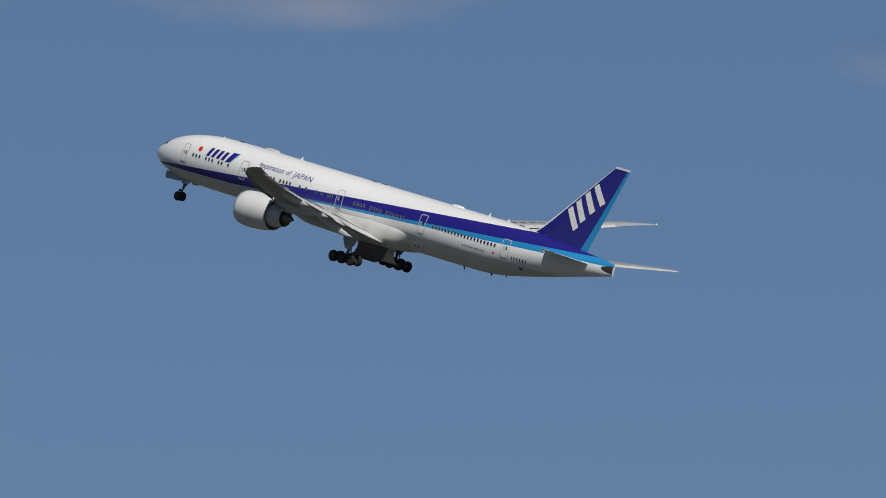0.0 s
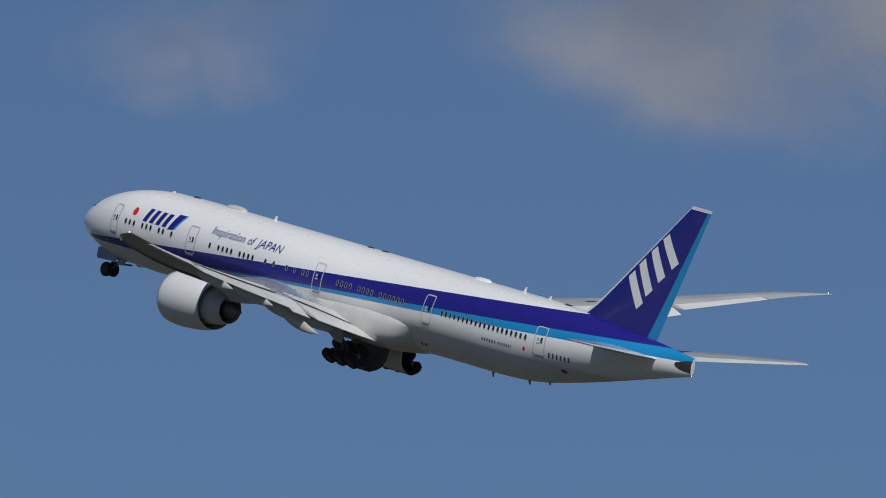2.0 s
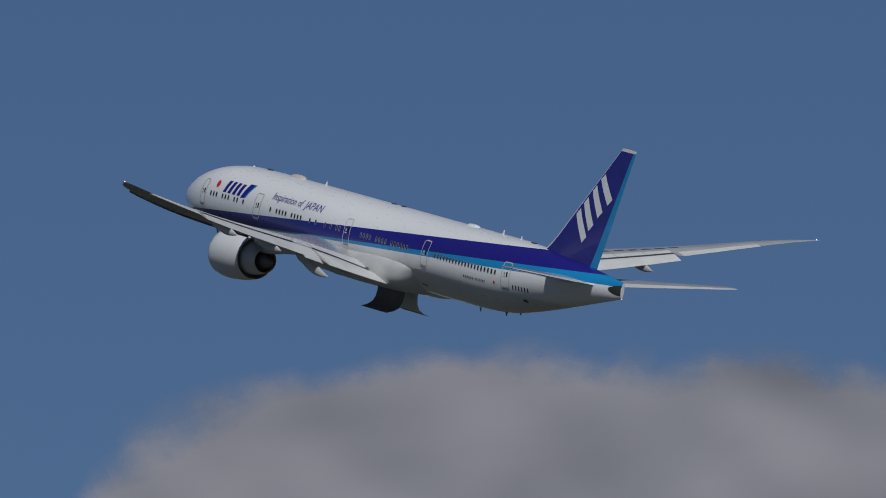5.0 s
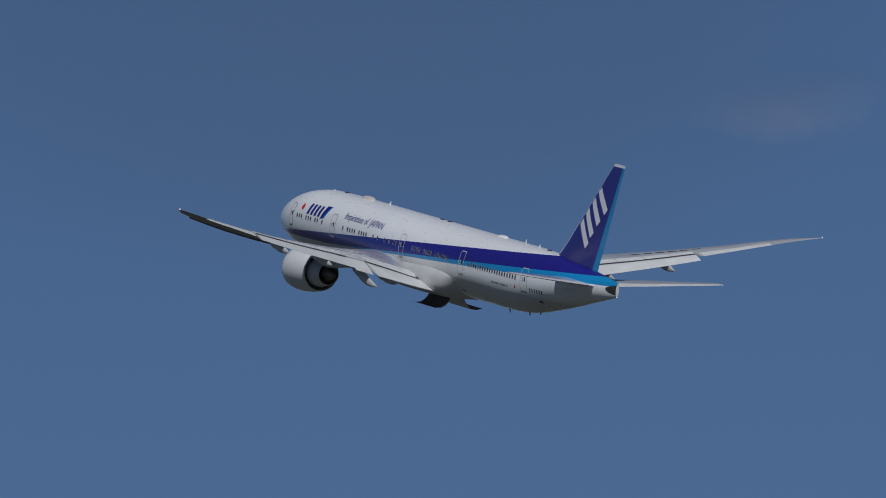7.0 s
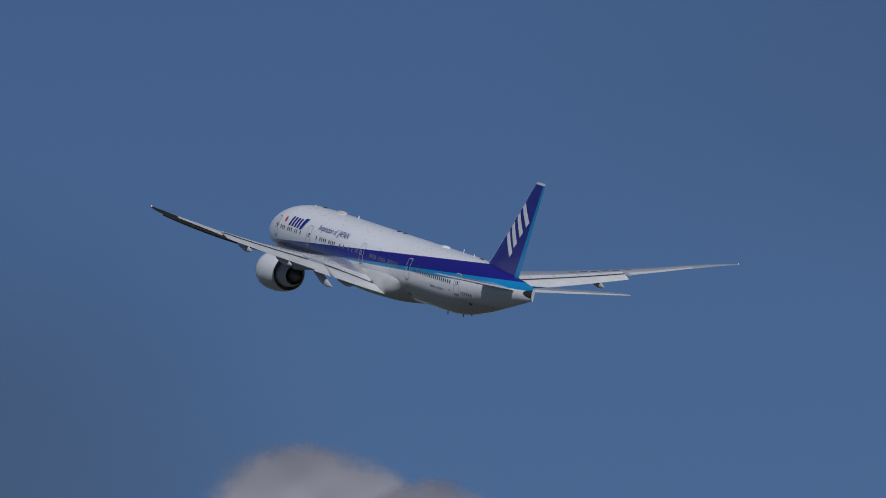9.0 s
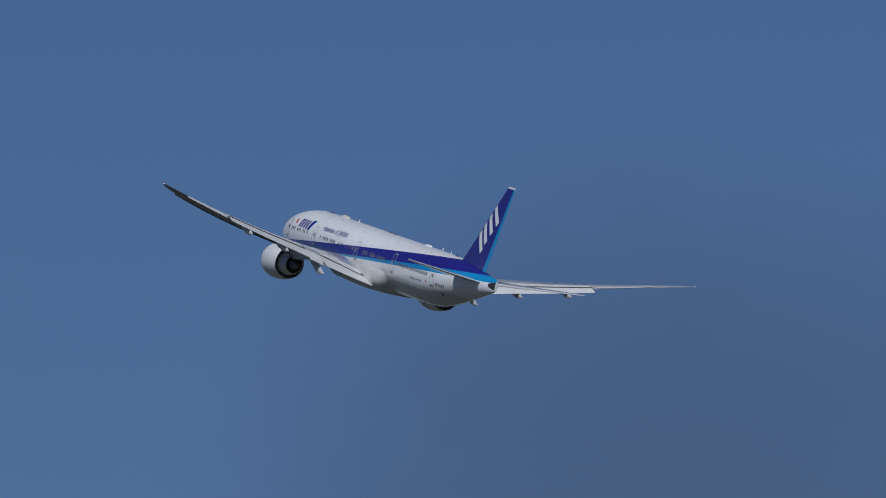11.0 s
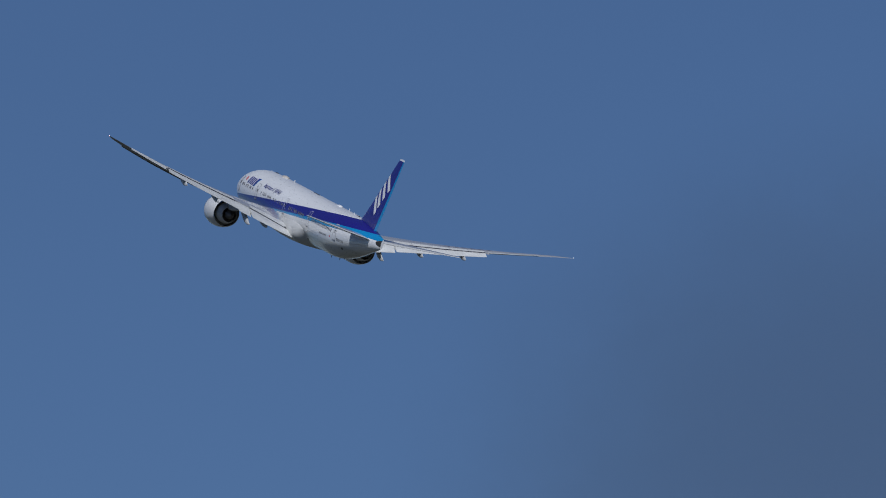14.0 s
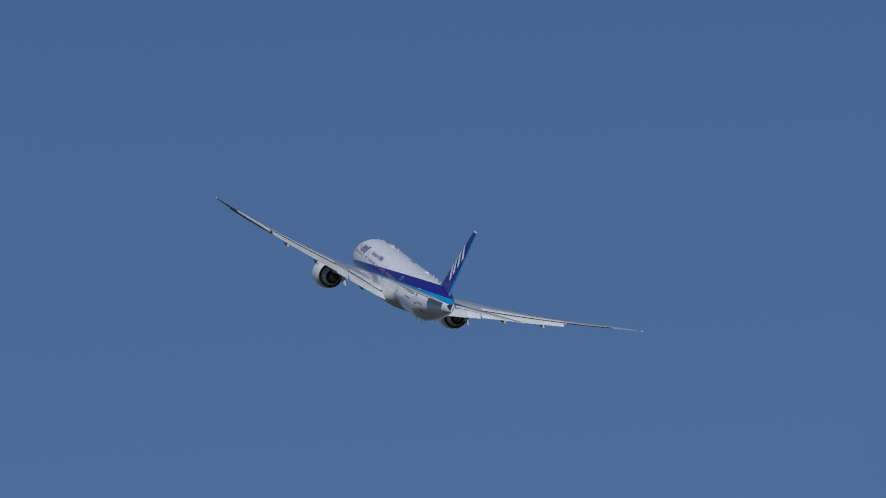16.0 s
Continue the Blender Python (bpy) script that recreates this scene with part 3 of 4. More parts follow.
def flap_slot_shade(ys, sgn):
    """A solid dark strip along the rear edge of the spoilers: the slot's shade as colour."""
    bm = bmesh.new()
    loft(bm, [[wing_at(y, CUT(y) + 0.005, True, sgn) + Vector((-x, 0, z)) for x, z in ((0, 0.02), (0.14, -0.01), (0.14, -0.06), (0, -0.06))] for y in ys])
    return bm


AILERONS = {}


def build_aileron(sgn, wing):
    """Built about the outer end of the wing's rear spar, to turn on its hinge line."""
    mid = lambda y: (wing_at(y, 0.78, True, sgn) + wing_at(y, 0.78, False, sgn)) / 2
    h0, h1 = mid(22.6), mid(28.45)
    bm = bmesh.new()
    loft(bm, [[p - h0 for p in wing_ring(y, 0.785, 1.0, sgn, 8)] for y in (22.6, 24.5, 26.5, 28.45)])
    ob = part("aileron", bm, M_FLAP, wing, "hinged aileron")
    AILERONS[sgn] = (ob, h0, (h1 - h0).normalized())


def build_wing(sgn):
    bm = bmesh.new()
    spans = [(1.5, CUT(0)), (3.1, CUT(3.1)), (5, CUT(5)), (7.5, CUT(7.5)), (8.95, 0.80), (9.6, 0.80), (11.5, 0.80), (14, 0.80), (17, 0.80), (20, 0.80), (22.3, 0.80), (22.36, 1.0), (22.52, 1.0), (22.56, 0.77), (24.5, 0.77), (26.5, 0.77), (28.5, 0.77), (28.54, 1.0), (29.0, 1.0), (29.8, 1.0), (30.6, 1.0), (31.2, 1.0), (31.7, 1.0), (32.1, 1.0), (32.4, 1.0)]
    loft(bm, [wing_ring(y, 0.0, c, sgn) for y, c in spans])
    wing = part("wing", bm, [M_WING, M_WING_SHADE], plane, "swept grey wing with flaps extended", sharp=40)
    # faces that look down take the copy with shade in its colour
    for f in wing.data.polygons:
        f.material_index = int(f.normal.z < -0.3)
    part("flap", flap_box([2.9, 5, 7, 8.9], None, 0.105, (0.022, 0.046), sgn), M_FLAP, wing, "extended inboard flap")
    part("flaperon", flap_box([9.05, 10, 11.0], 0.79, 0.03, (0.05, 0.055), sgn), M_FLAP, wing, "drooped flaperon")
    part("flap", flap_box([11.1, 14, 17, 20, 22.2], 0.80, 0.057, (0.04, 0.04), sgn), M_FLAP, wing, "extended outboard flap")
    # dark strips stand in for the shade inside the open slots
    for ys in ([3.0, 5, 7, 8.9], [11.1, 14, 17, 20, 22.2]):
        part("flap_slot_shade", flap_slot_shade(ys, sgn), M_MARK, wing, "dark strip painted for the shade in the slot ahead of the flap")
    build_aileron(sgn, wing)
    # leading-edge slats, run out and drooped
    for y0, y1 in ((4.6, 8.4), (10.6, 15.24), (15.26, 19.94), (19.96, 24.64), (24.66, 29.2)):
        bm = bmesh.new()
        rings = []
        for k in range(4):
            y = y0 + (y1 - y0) * k / 3
            ch = TE(y) - LE(y)
            off = Vector((0.03 * ch + 0.1, 0, -0.018 * ch - 0.08))
            cs = [0.11, 0.08, 0.05, 0.025, 0.008, 0.0]
            ring = [wing_at(y, c, True, sgn) + off for c in cs] + [wing_at(y, c, False, sgn) + off for c in (0.008, 0.025, 0.045)]
            ring += [wing_at(y, 0.03, True, sgn) + off - Vector((0, 0, 0.02 * ch))]
            rings.append(ring)
        loft(bm, rings)
        part("slat", bm, M_SLAT, wing, "grey leading-edge slat, run out")
    # spoilers: slightly proud panels ahead of the flaps
    for y0, y1 in ((3.4, 6.2), (6.3, 8.6), (11.3, 13.4), (13.5, 15.7), (15.8, 18.0), (18.1, 20.2), (20.3, 22.2)):
        bm = bmesh.new()
        rings = []
        for y in (y0, (y0 + y1) / 2, y1):
            top = [wing_at(y, c, True, sgn) + Vector((0, 0, 0.03)) for c in (CUT(y) - 0.14, CUT(y) - 0.1, CUT(y) - 0.05, CUT(y) + 0.004)]
            rings.append(top + [p - Vector((0, 0, 0.05)) for p in reversed(top)])
        loft(bm, rings)
        part("spoiler", bm, M_FLAP, wing)
    # flap track fairings
    for y, c0, c1, r, dz in ((6.4, 0.62, 1.03, 0.38, 0.45), (9.4, 0.62, 1.19, 0.40, 0.9), (14.3, 0.58, 1.16, 0.40, 0.42), (19.5, 0.56, 1.22, 0.36, 0.40)):
        bm, rings = bmesh.new(), []
        ch = TE(y) - LE(y)
        for k in range(17):
            f = k / 16
            c = c0 + (c1 - c0) * f
            k_ = max(0.03, math.sin(math.pi * min(1, f * 1.02) ** 0.75) ** 0.7)
            base = wing_at(y, min(c, 0.78), False, sgn)
            z = base.z - dz * k_ * 0.65 - max(0, c - 0.78) * ch * (0.34 if y == 9.4 else 0.22)
            ctr = Vector((NOSE - LE(y) - ch * c, sgn * y, z))
            rings.append([ctr + Vector((0, 0.55 * r * k_ * math.cos(a), r * k_ * 1.25 * math.sin(a))) for a in [2 * math.pi * i / 14 for i in range(14)]])
        loft(bm, rings)
        part("flap_fairing", bm, M_FAIR, wing, "pointed flap track fairing")
    # tip lamp
    bm = bmesh.new()
    bmesh.ops.create_icosphere(bm, subdivisions=2, radius=0.05 if sgn > 0 else 0.035, matrix=Matrix.Translation(at(47.3, sgn * 32.38, WZ(32.4, sgn) + 0.05)))
    part("wingtip_light", bm, M_LAMPR if sgn > 0 else M_LAMP, wing, "lit wingtip lamp")
    if sgn < 0:
        for i in range(6):
            y0 = 17.9 + 0.98 * i
            bm = bmesh.new()
            loft(bm, [[wing_at(y, c, True, sgn) + Vector((0, 0, 0.02)) for c in (0.40, 0.43, 0.46, 0.49)] for y in (y0, y0 + 0.32, y0 + 0.64)], caps=False, closed=False)
            part("marking_bar", bm, M_MARK, wing)
    return wing


wing_left, wing_right = build_wing(1), build_wing(-1)


# ----- engines -----
def build_engine(sgn):
    y, z = sgn * 9.6, -3.12
    o = at(24.35, y, z)
    ax = Vector((-1, 0, 0.02)).normalized()
    bm = bmesh.new()
    outer = [(0.55, 1.54), (0.2, 1.60), (0.05, 1.67), (0.0, 1.75), (0.05, 1.82), (0.2, 1.90), (0.55, 1.98), (1.2, 2.04), (2.1, 2.05), (3.1, 2.0), (4.1, 1.90), (4.95, 1.73), (4.96, 1.69), (4.3, 1.70), (3.3, 1.68)]
    spun(bm, outer, o, ax, 56)
    bay = part("nacelle", bm, M_NACELLE, plane, "large pale grey engine nacelle under the wing")
    bm = bmesh.new()
    spun(bm, [(0.6, 1.55), (0.2, 1.61), (0.04, 1.68), (-0.02, 1.75), (0.04, 1.83), (0.2, 1.91), (0.42, 1.965)], o, ax, 56)
    part("inlet_lip", bm, M_LIP, bay, "polished metal inlet lip")
    bm = bmesh.new()
    spun(bm, [(0.5, 1.54), (1.6, 1.60), (1.9, 1.60), (1.92, 0.5), (1.45, 0.3), (1.0, 0.02)], o, ax, 40)
    part("fan", bm, M_HOT, bay, "dark fan with spinner")
    bm = bmesh.new()
    spun(bm, [(3.3, 1.69), (3.3, 1.34), (4.6, 1.36), (5.3, 1.30), (6.0, 1.17), (6.6, 1.03), (6.62, 0.98), (6.1, 1.0), (5.6, 1.0)], o, ax, 48)
    part("core_cowl", bm, M_CORE, bay, "bare metal core cowl")
    bm = bmesh.new()
    spun(bm, [(5.65, 1.0), (5.65, 0.62), (6.3, 0.66), (6.9, 0.56), (7.4, 0.36), (7.9, 0.10), (7.95, 0.02)], o, ax, 36)
    part("exhaust_plug", bm, M_HOT, bay, "dark exhaust cone")
    # pylon
    bm, rings = bmesh.new(), []
    for s, zt, zb, w in ((25.6, -1.36, -1.5, 0.10), (26.5, -1.08, -1.6, 0.26), (27.6, -0.98, -1.7, 0.34), (29.0, -1.05, -2.0, 0.36), (30.4, -1.15, -2.4, 0.36), (32.0, -1.2, -2.3, 0.34), (34.0, -1.3, -2.0, 0.26), (36.0, -1.5, -1.8, 0.08)):
        rings.append([at(s, y + w * c, (zt + zb) / 2 + (zt - zb) / 2 * d) for c, d in ((-1, -0.8), (-0.7, -1), (0.7, -1), (1, -0.8), (1, 0.8), (0.6, 1), (-0.6, 1), (-1, 0.8))])
    loft(bm, rings)
    part("pylon", bm, M_FAIR, bay, "engine pylon")
    return bay


engine_left, engine_right = build_engine(1), build_engine(-1)


# ----- tail -----
def fin_ring(z, c0, c1, n=10):
    f = (z - 2.0) / 10.0
    le, te = 59.05 + 10.2 * f, 67.95 + 3.65 * f
    if z < 4.2:
        le -= 0.9 * max(0, (4.2 - z) / 2.2) ** 2.2
    ch = te - le
    cs = [c0 + (c1 - c0) * i / (n - 1) for i in range(n)]
    if c0 == 0:
        cs = [c1 * (i / (n - 1)) ** 2 for i in range(n)]
    h = lambda c: 0.085 * min(ch, 7.5) * (foil(c) * 1.0)
    return [at(le + ch * c, h(c), z) for c in cs] + [at(le + ch * c, -h(c), z) for c in reversed(cs)]


def stripe_start(z):
    f = (z - 2.0) / 10.0
    le, te = 59.05 + 10.2 * f, 67.95 + 3.65 * f
    inner = 66.95 + 4.3 * f
    return (inner - le) / (te - le)


zs = [1.7, 2.2, 2.6, 3.0, 3.5, 4.2, 5.5, 7, 8.5, 10, 11.2, 11.98]
bm = bmesh.new()
loft(bm, [fin_ring(z, 0.05, stripe_start(z)) for z in zs])
fin = part("fin", bm, M_NAVY, plane, "navy tail fin with four white leaning bars")
bm = bmesh.new()
loft(bm, [fin_ring(z, 0.0, 0.05) for z in zs[2:]])
part("leading_edge", bm, M_WHITE, fin, "pale leading edge")
bm = bmesh.new()
loft(bm, [fin_ring(z, stripe_start(z), 1.0) for z in zs[1:]])
part("rudder", bm, M_CYAN, fin, "light blue rudder edge")
bm = bmesh.new()
loft(bm, [fin_ring(z, 0.0, 1.0, 16) for z in (11.98, 12.12)] + [[p * 1.0 for p in fin_ring(12.2, 0.02, 0.98, 16)]])
part("fin_tip", bm, M_WHITE, fin, "white fin tip")


def fin_mark(loop):
    """A block of paint that lies on both sides of the fin; loop of (s, z)."""
    bm = bmesh.new()
    for sgn in (1, -1):
        bm.faces.new([bm.verts.new((p[0], sgn, p[1])) for p in loop])
    for axis, lo, hi, step in ((0, 63.5, 70, 0.35), (2, 3, 10, 0.7)):
        c = lo
        while c < hi:
            p, d = [0, 0, 0], [0, 0, 0]
            p[axis], d[axis] = c, 1
            bmesh.ops.bisect_plane(bm, geom=bm.verts[:] + bm.edges[:] + bm.faces[:], plane_co=p, plane_no=d)
            c += step
    for v in bm.verts:
        s, sgn, z = v.co
        g = (z - 2.0) / 10.0
        le, te = 59.05 + 10.2 * g, 67.95 + 3.65 * g
        if z < 4.2:
            le -= 0.9 * max(0, (4.2 - z) / 2.2) ** 2.2
        c = min(1, max(0.02, (s - le) / (te - le)))
        v.co = at(s, sgn * (0.085 * min(te - le, 7.5) * foil(c) + 0.03), z)
    return part("emblem_block", bm, M_WHITE, fin)


# plain leaning bars climbing the fin
for loop in ([(63.95, 6.15), (64.55, 6.70), (66.05, 4.55), (65.45, 4.00)],
             [(64.88, 7.17), (65.46, 7.74), (66.84, 5.62), (66.23, 5.05)],
             [(65.95, 8.28), (66.53, 8.81), (67.92, 6.80), (67.30, 6.24)],
             [(66.98, 9.35), (67.58, 9.87), (69.10, 7.95), (68.48, 7.40)]):
    fin_mark(loop)


def build_stab(sgn):
    bm, rings, rear = bmesh.new(), [], []
    for y, le, te, z in ((0.6, 62.3, 69.3, 0.98), (1.8, 63.4, 69.5, 1.1), (4, 65.2, 70.2, 1.32), (7, 67.7, 71.3, 1.66), (9.6, 69.9, 72.25, 1.95), (10.2, 70.6, 72.5, 2.03), (10.5, 71.4, 72.6, 2.08)):
        ch = te - le
        tilt = lambda c: 0.02 * (c - 0.75) * ch      # trimmed nose-down
        skin = lambda c, g: at(le + ch * c, sgn * y, z + tilt(c) + g * 0.08 * ch * foil(c))
        cs = [0.71 * (1 - math.cos(math.pi * i / 18)) for i in range(10)]
        rings.append([skin(c, 1) for c in reversed(cs)] + [skin(c, -1) for c in cs[1:]])
        rear.append([skin(c, 1) for c in (1.0, 0.9, 0.8, 0.72)] + [skin(c, -1) for c in (0.72, 0.8, 0.9)])
    loft(bm, rings)
    st = part("tailplane", bm, M_WING, plane, "swept grey tailplane")
    bm = bmesh.new()
    loft(bm, rear)
    part("elevator", bm, M_FLAP, st, "pale grey elevator")


build_stab(1), build_stab(-1)


# ----- landing gear -----
def wheel_mesh(r, w):
    bm = bmesh.new()
    prof = [(-w * 0.30, 0.0), (-w * 0.30, r * 0.30), (-w * 0.42, r * 0.50), (-w * 0.5, r * 0.60), (-w * 0.5, r * 0.86), (-w * 0.32, r * 0.98), (0, r), (w * 0.32, r * 0.98), (w * 0.5, r * 0.86), (w * 0.5, r * 0.60), (w * 0.42, r * 0.50), (w * 0.30, r * 0.30), (w * 0.30, 0.0)]
    prof[0], prof[-1] = (prof[0][0], 0.01), (prof[-1][0], 0.01)
    spun(bm, prof, (0, 0, 0), (0, 1, 0), 28, [1, 1, 1, 0, 0, 0, 0, 0, 0, 1, 1, 1], caps=True)
    bmesh.ops.recalc_face_normals(bm, faces=bm.faces)
    me = bpy.data.meshes.new("wheel")
    bm.to_mesh(me)
    bm.free()
    me.materials.append(M_TYRE)
    me.materials.append(M_RIM)
    me.polygons.foreach_set("use_smooth", [True] * len(me.polygons))
    return me


def add_wheel(me, parent, place):
    ob = new("wheel", me)
    ob.parent = parent
    ob.location = place


def build_main_gear(sgn):
    """Built about its hinge, leg down."""
    bm = bmesh.new()
    foot = Vector((0.0, sgn * 0.9, -3.35))
    tube(bm, foot * 0.3, foot * 0.62, 0.26, 0.23)
    tube(bm, foot * 0.60, foot + Vector((0, 0, 0.05)), 0.16)
    tube(bm, (1.3, sgn * 0.3, -1.1), foot * 0.6, 0.11)
    tube(bm, (-0.3, sgn * 0.3, -1.0), foot * 0.75, 0.10)
    tube(bm, foot * 0.62 + Vector((-0.25, 0, 0)), foot * 0.82 + Vector((-0.55, 0, 0)), 0.07)
    tube(bm, foot * 0.82 + Vector((-0.55, 0, 0)), foot + Vector((-0.2, 0, 0.1)), 0.07)
    leg = part("main_gear", bm, M_STRUT, plane, "six-wheel main landing gear")
    bm = bmesh.new()
    tube(bm, foot + Vector((1.65, 0, -0.05)), foot + Vector((-1.65, 0, 0.05)), 0.17)
    for dx in (1.36, 0, -1.36):
        tube(bm, foot + Vector((dx, -0.75, -0.03 * dx)), foot + Vector((dx, 0.75, -0.03 * dx)), 0.10)
    part("bogie", bm, M_STRUT, leg)
    me = wheel_mesh(0.64, 0.46)
    for dx in (1.36, 0, -1.36):
        for dy in (-0.56, 0.56):
            add_wheel(me, leg, foot + Vector((dx, dy, -0.03 * dx)))
    bm = bmesh.new()
    pts = [(1.25, -0.85), (-1.1, -0.85), (-0.9, -1.6), (-0.35, -2.3), (0.4, -2.3), (1.0, -1.5)]
    loft(bm, [[Vector((px, sgn * (0.48 + off - 0.15 * pz), pz)) for px, pz in pts] for off in (0.0, 0.06)])
    part("strut_door", bm, M_NDOOR, leg, "grey door plate fixed to the leg")
    return leg


def build_main_door(sgn):
    """Large belly door, built hanging open about its hinge by the keel."""
    bm = bmesh.new()
    arc = [(0.0, 0.0), (0.03, -0.5), (0.12, -1.0), (0.38, -1.42), (0.85, -1.72), (1.45, -1.9)]
    def skin(off):
        return [[Vector((x * (1 - 0.06 * k / 5), sgn * (dy + off), dz - off * 0.3)) for x in (2.35, 1.2, 0.0, -1.2, -2.35)] for k, (dy, dz) in enumerate(arc)]
    out, inn = skin(0.0), skin(0.09)
    rows_a = [[bm.verts.new(p) for p in r] for r in out]
    rows_b = [[bm.verts.new(p) for p in r] for r in inn]
    n = 5
    for rows, m in ((rows_a, 0), (rows_b, 1)):
        for a, b in zip(rows, rows[1:]):
            for i in range(n - 1):
                bm.faces.new((a[i], a[i + 1], b[i + 1], b[i])).material_index = m
    edge = lambda p, q, r, s_: bm.faces.new((p, q, r, s_))
    for i in range(n - 1):
        edge(rows_a[0][i], rows_a[0][i + 1], rows_b[0][i + 1], rows_b[0][i])
        edge(rows_a[-1][i], rows_a[-1][i + 1], rows_b[-1][i + 1], rows_b[-1][i])
    for k in range(len(arc) - 1):
        edge(rows_a[k][0], rows_a[k + 1][0], rows_b[k + 1][0], rows_b[k][0])
        edge(rows_a[k][-1], rows_a[k + 1][-1], rows_b[k + 1][-1], rows_b[k][-1])
    return part("gear_door", bm, [M_FAIR, M_DOORIN], plane, "curved main gear door", sharp=60)


def build_nose_gear():
    bm = bmesh.new()
    foot = Vector((0.48, 0, -2.22))
    tube(bm, (0, 0, 0.3), foot * 0.6, 0.15)
    tube(bm, foot * 0.58, foot, 0.10)
    tube(bm, (-0.9, 0, 0.1), foot * 0.55, 0.07)
    tube(bm, foot + Vector((0, -0.42, 0)), foot + Vector((0, 0.42, 0)), 0.08)
    leg = part("nose_gear", bm, M_STRUT, plane, "twin-wheel nose landing gear")
    me = wheel_mesh(0.54, 0.4)
    for dy in (-0.34, 0.34):
        add_wheel(me, leg, foot + Vector((0, dy, 0)))
    bm = bmesh.new()
    tube(bm, foot * 0.7 + Vector((0.15, -0.12, 0)), foot * 0.7 + Vector((0.3, -0.12, 0)), 0.13)
    tube(bm, foot * 0.7 + Vector((0.15, 0.15, 0)), foot * 0.7 + Vector((0.3, 0.15, 0)), 0.13)
    part("taxi_light", bm, M_RIM, leg)
    return leg


def build_nose_door(sgn, length, depth):
    bm = bmesh.new()
    loft(bm, [[Vector((x, sgn * (0.0 + off + 0.05 * k), z)) for k, (x, z) in enumerate([(length / 2, 0), (length / 2 - 0.15, -depth * 0.85), (length / 2 - 0.4, -depth), (-length / 2 + 0.1, -depth * 0.9), (-length / 2, 0)])] for off in (0.0, 0.05)])
    return part("nose_gear_door", bm, [M_NDOOR], plane, "grey nose gear door")


main_left, main_right = build_main_gear(1), build_main_gear(-1)
door_left, door_right = build_main_door(1), build_main_door(-1)
nose_leg = build_nose_gear()
nose_doors = [(build_nose_door(g, 2.8, 0.85), g, 3.65) for g in (1, -1)] + [(build_nose_door(g, 1.2, 0.7), g, 5.6) for g in (1, -1)]


# ---------- clouds ----------
FAR = 4500.0


def cloud_material(name, pale, shade, cover, soft, size, solid=1.0, ragged=2.0, fade=0.3, flat=True, wispy=0.35):
    """Soft lit vapour: dense in the middle of its sheet, ragged by noise towards the rim."""
    k = Net(name)
    k.n.remove(k.b)
    g = k.n.new("ShaderNodeSeparateXYZ")
    k.l.new(k.tc.outputs["Generated"], g.inputs[0])
    dx, dy = (k.math("SUBTRACT", k.math("MULTIPLY", g.outputs[i], 2.0), 1.0) for i in range(2))
    x2, y2 = k.math("MULTIPLY", dx, dx), k.math("MULTIPLY", dy, dy)
    body = k.math("SUBTRACT", 1.0, k.math("ADD", k.math("MULTIPLY", x2, x2) if flat else x2, y2))
    lump, wisp = k.noise(1.0 / size, 4.0, 0.5, (0.7, 1, 1)), k.noise(4.5 / size, 5.0, 0.6)
    dens = k.math("ADD", k.math("MULTIPLY", body, solid), k.math("MULTIPLY", k.math("SUBTRACT", lump, 0.5), ragged))
    dens = k.math("ADD", dens, k.math("MULTIPLY", k.math("SUBTRACT", wisp, 0.5), wispy))
    smooth = k.n.new("ShaderNodeMapRange")
    smooth.interpolation_type = "SMOOTHSTEP"
    for v, s in zip((dens, 0.15, 0.15 + soft, 0.0, 1.0), smooth.inputs):
        k.put(v, s)
    alpha = k.math("MULTIPLY", k.math("MULTIPLY", smooth.outputs[0], k.ramp(body, 0.0, fade)), cover)
    dif, trl, tr = k.n.new("ShaderNodeBsdfDiffuse"), k.n.new("ShaderNodeBsdfTranslucent"), k.n.new("ShaderNodeBsdfTransparent")
    # paler and darker patches put the lumps' self-shadowing into the colour
    tone = k.mix(k.ramp(k.noise(1.3 / size, 5.0, 0.5, (0.45, 1, 1)), 0.38, 0.62), shade, pale)
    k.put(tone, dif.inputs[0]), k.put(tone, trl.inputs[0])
    a, b = k.n.new("ShaderNodeMixShader"), k.n.new("ShaderNodeMixShader")
    a.inputs[0].default_value = 0.3
    k.l.new(dif.outputs[0], a.inputs[1]), k.l.new(trl.outputs[0], a.inputs[2])
    k.l.new(alpha, b.inputs[0]), k.l.new(tr.outputs[0], b.inputs[1]), k.l.new(a.outputs[0], b.inputs[2])
    k.l.new(b.outputs[0], k.n["Material Output"].inputs[0])
    return k.m


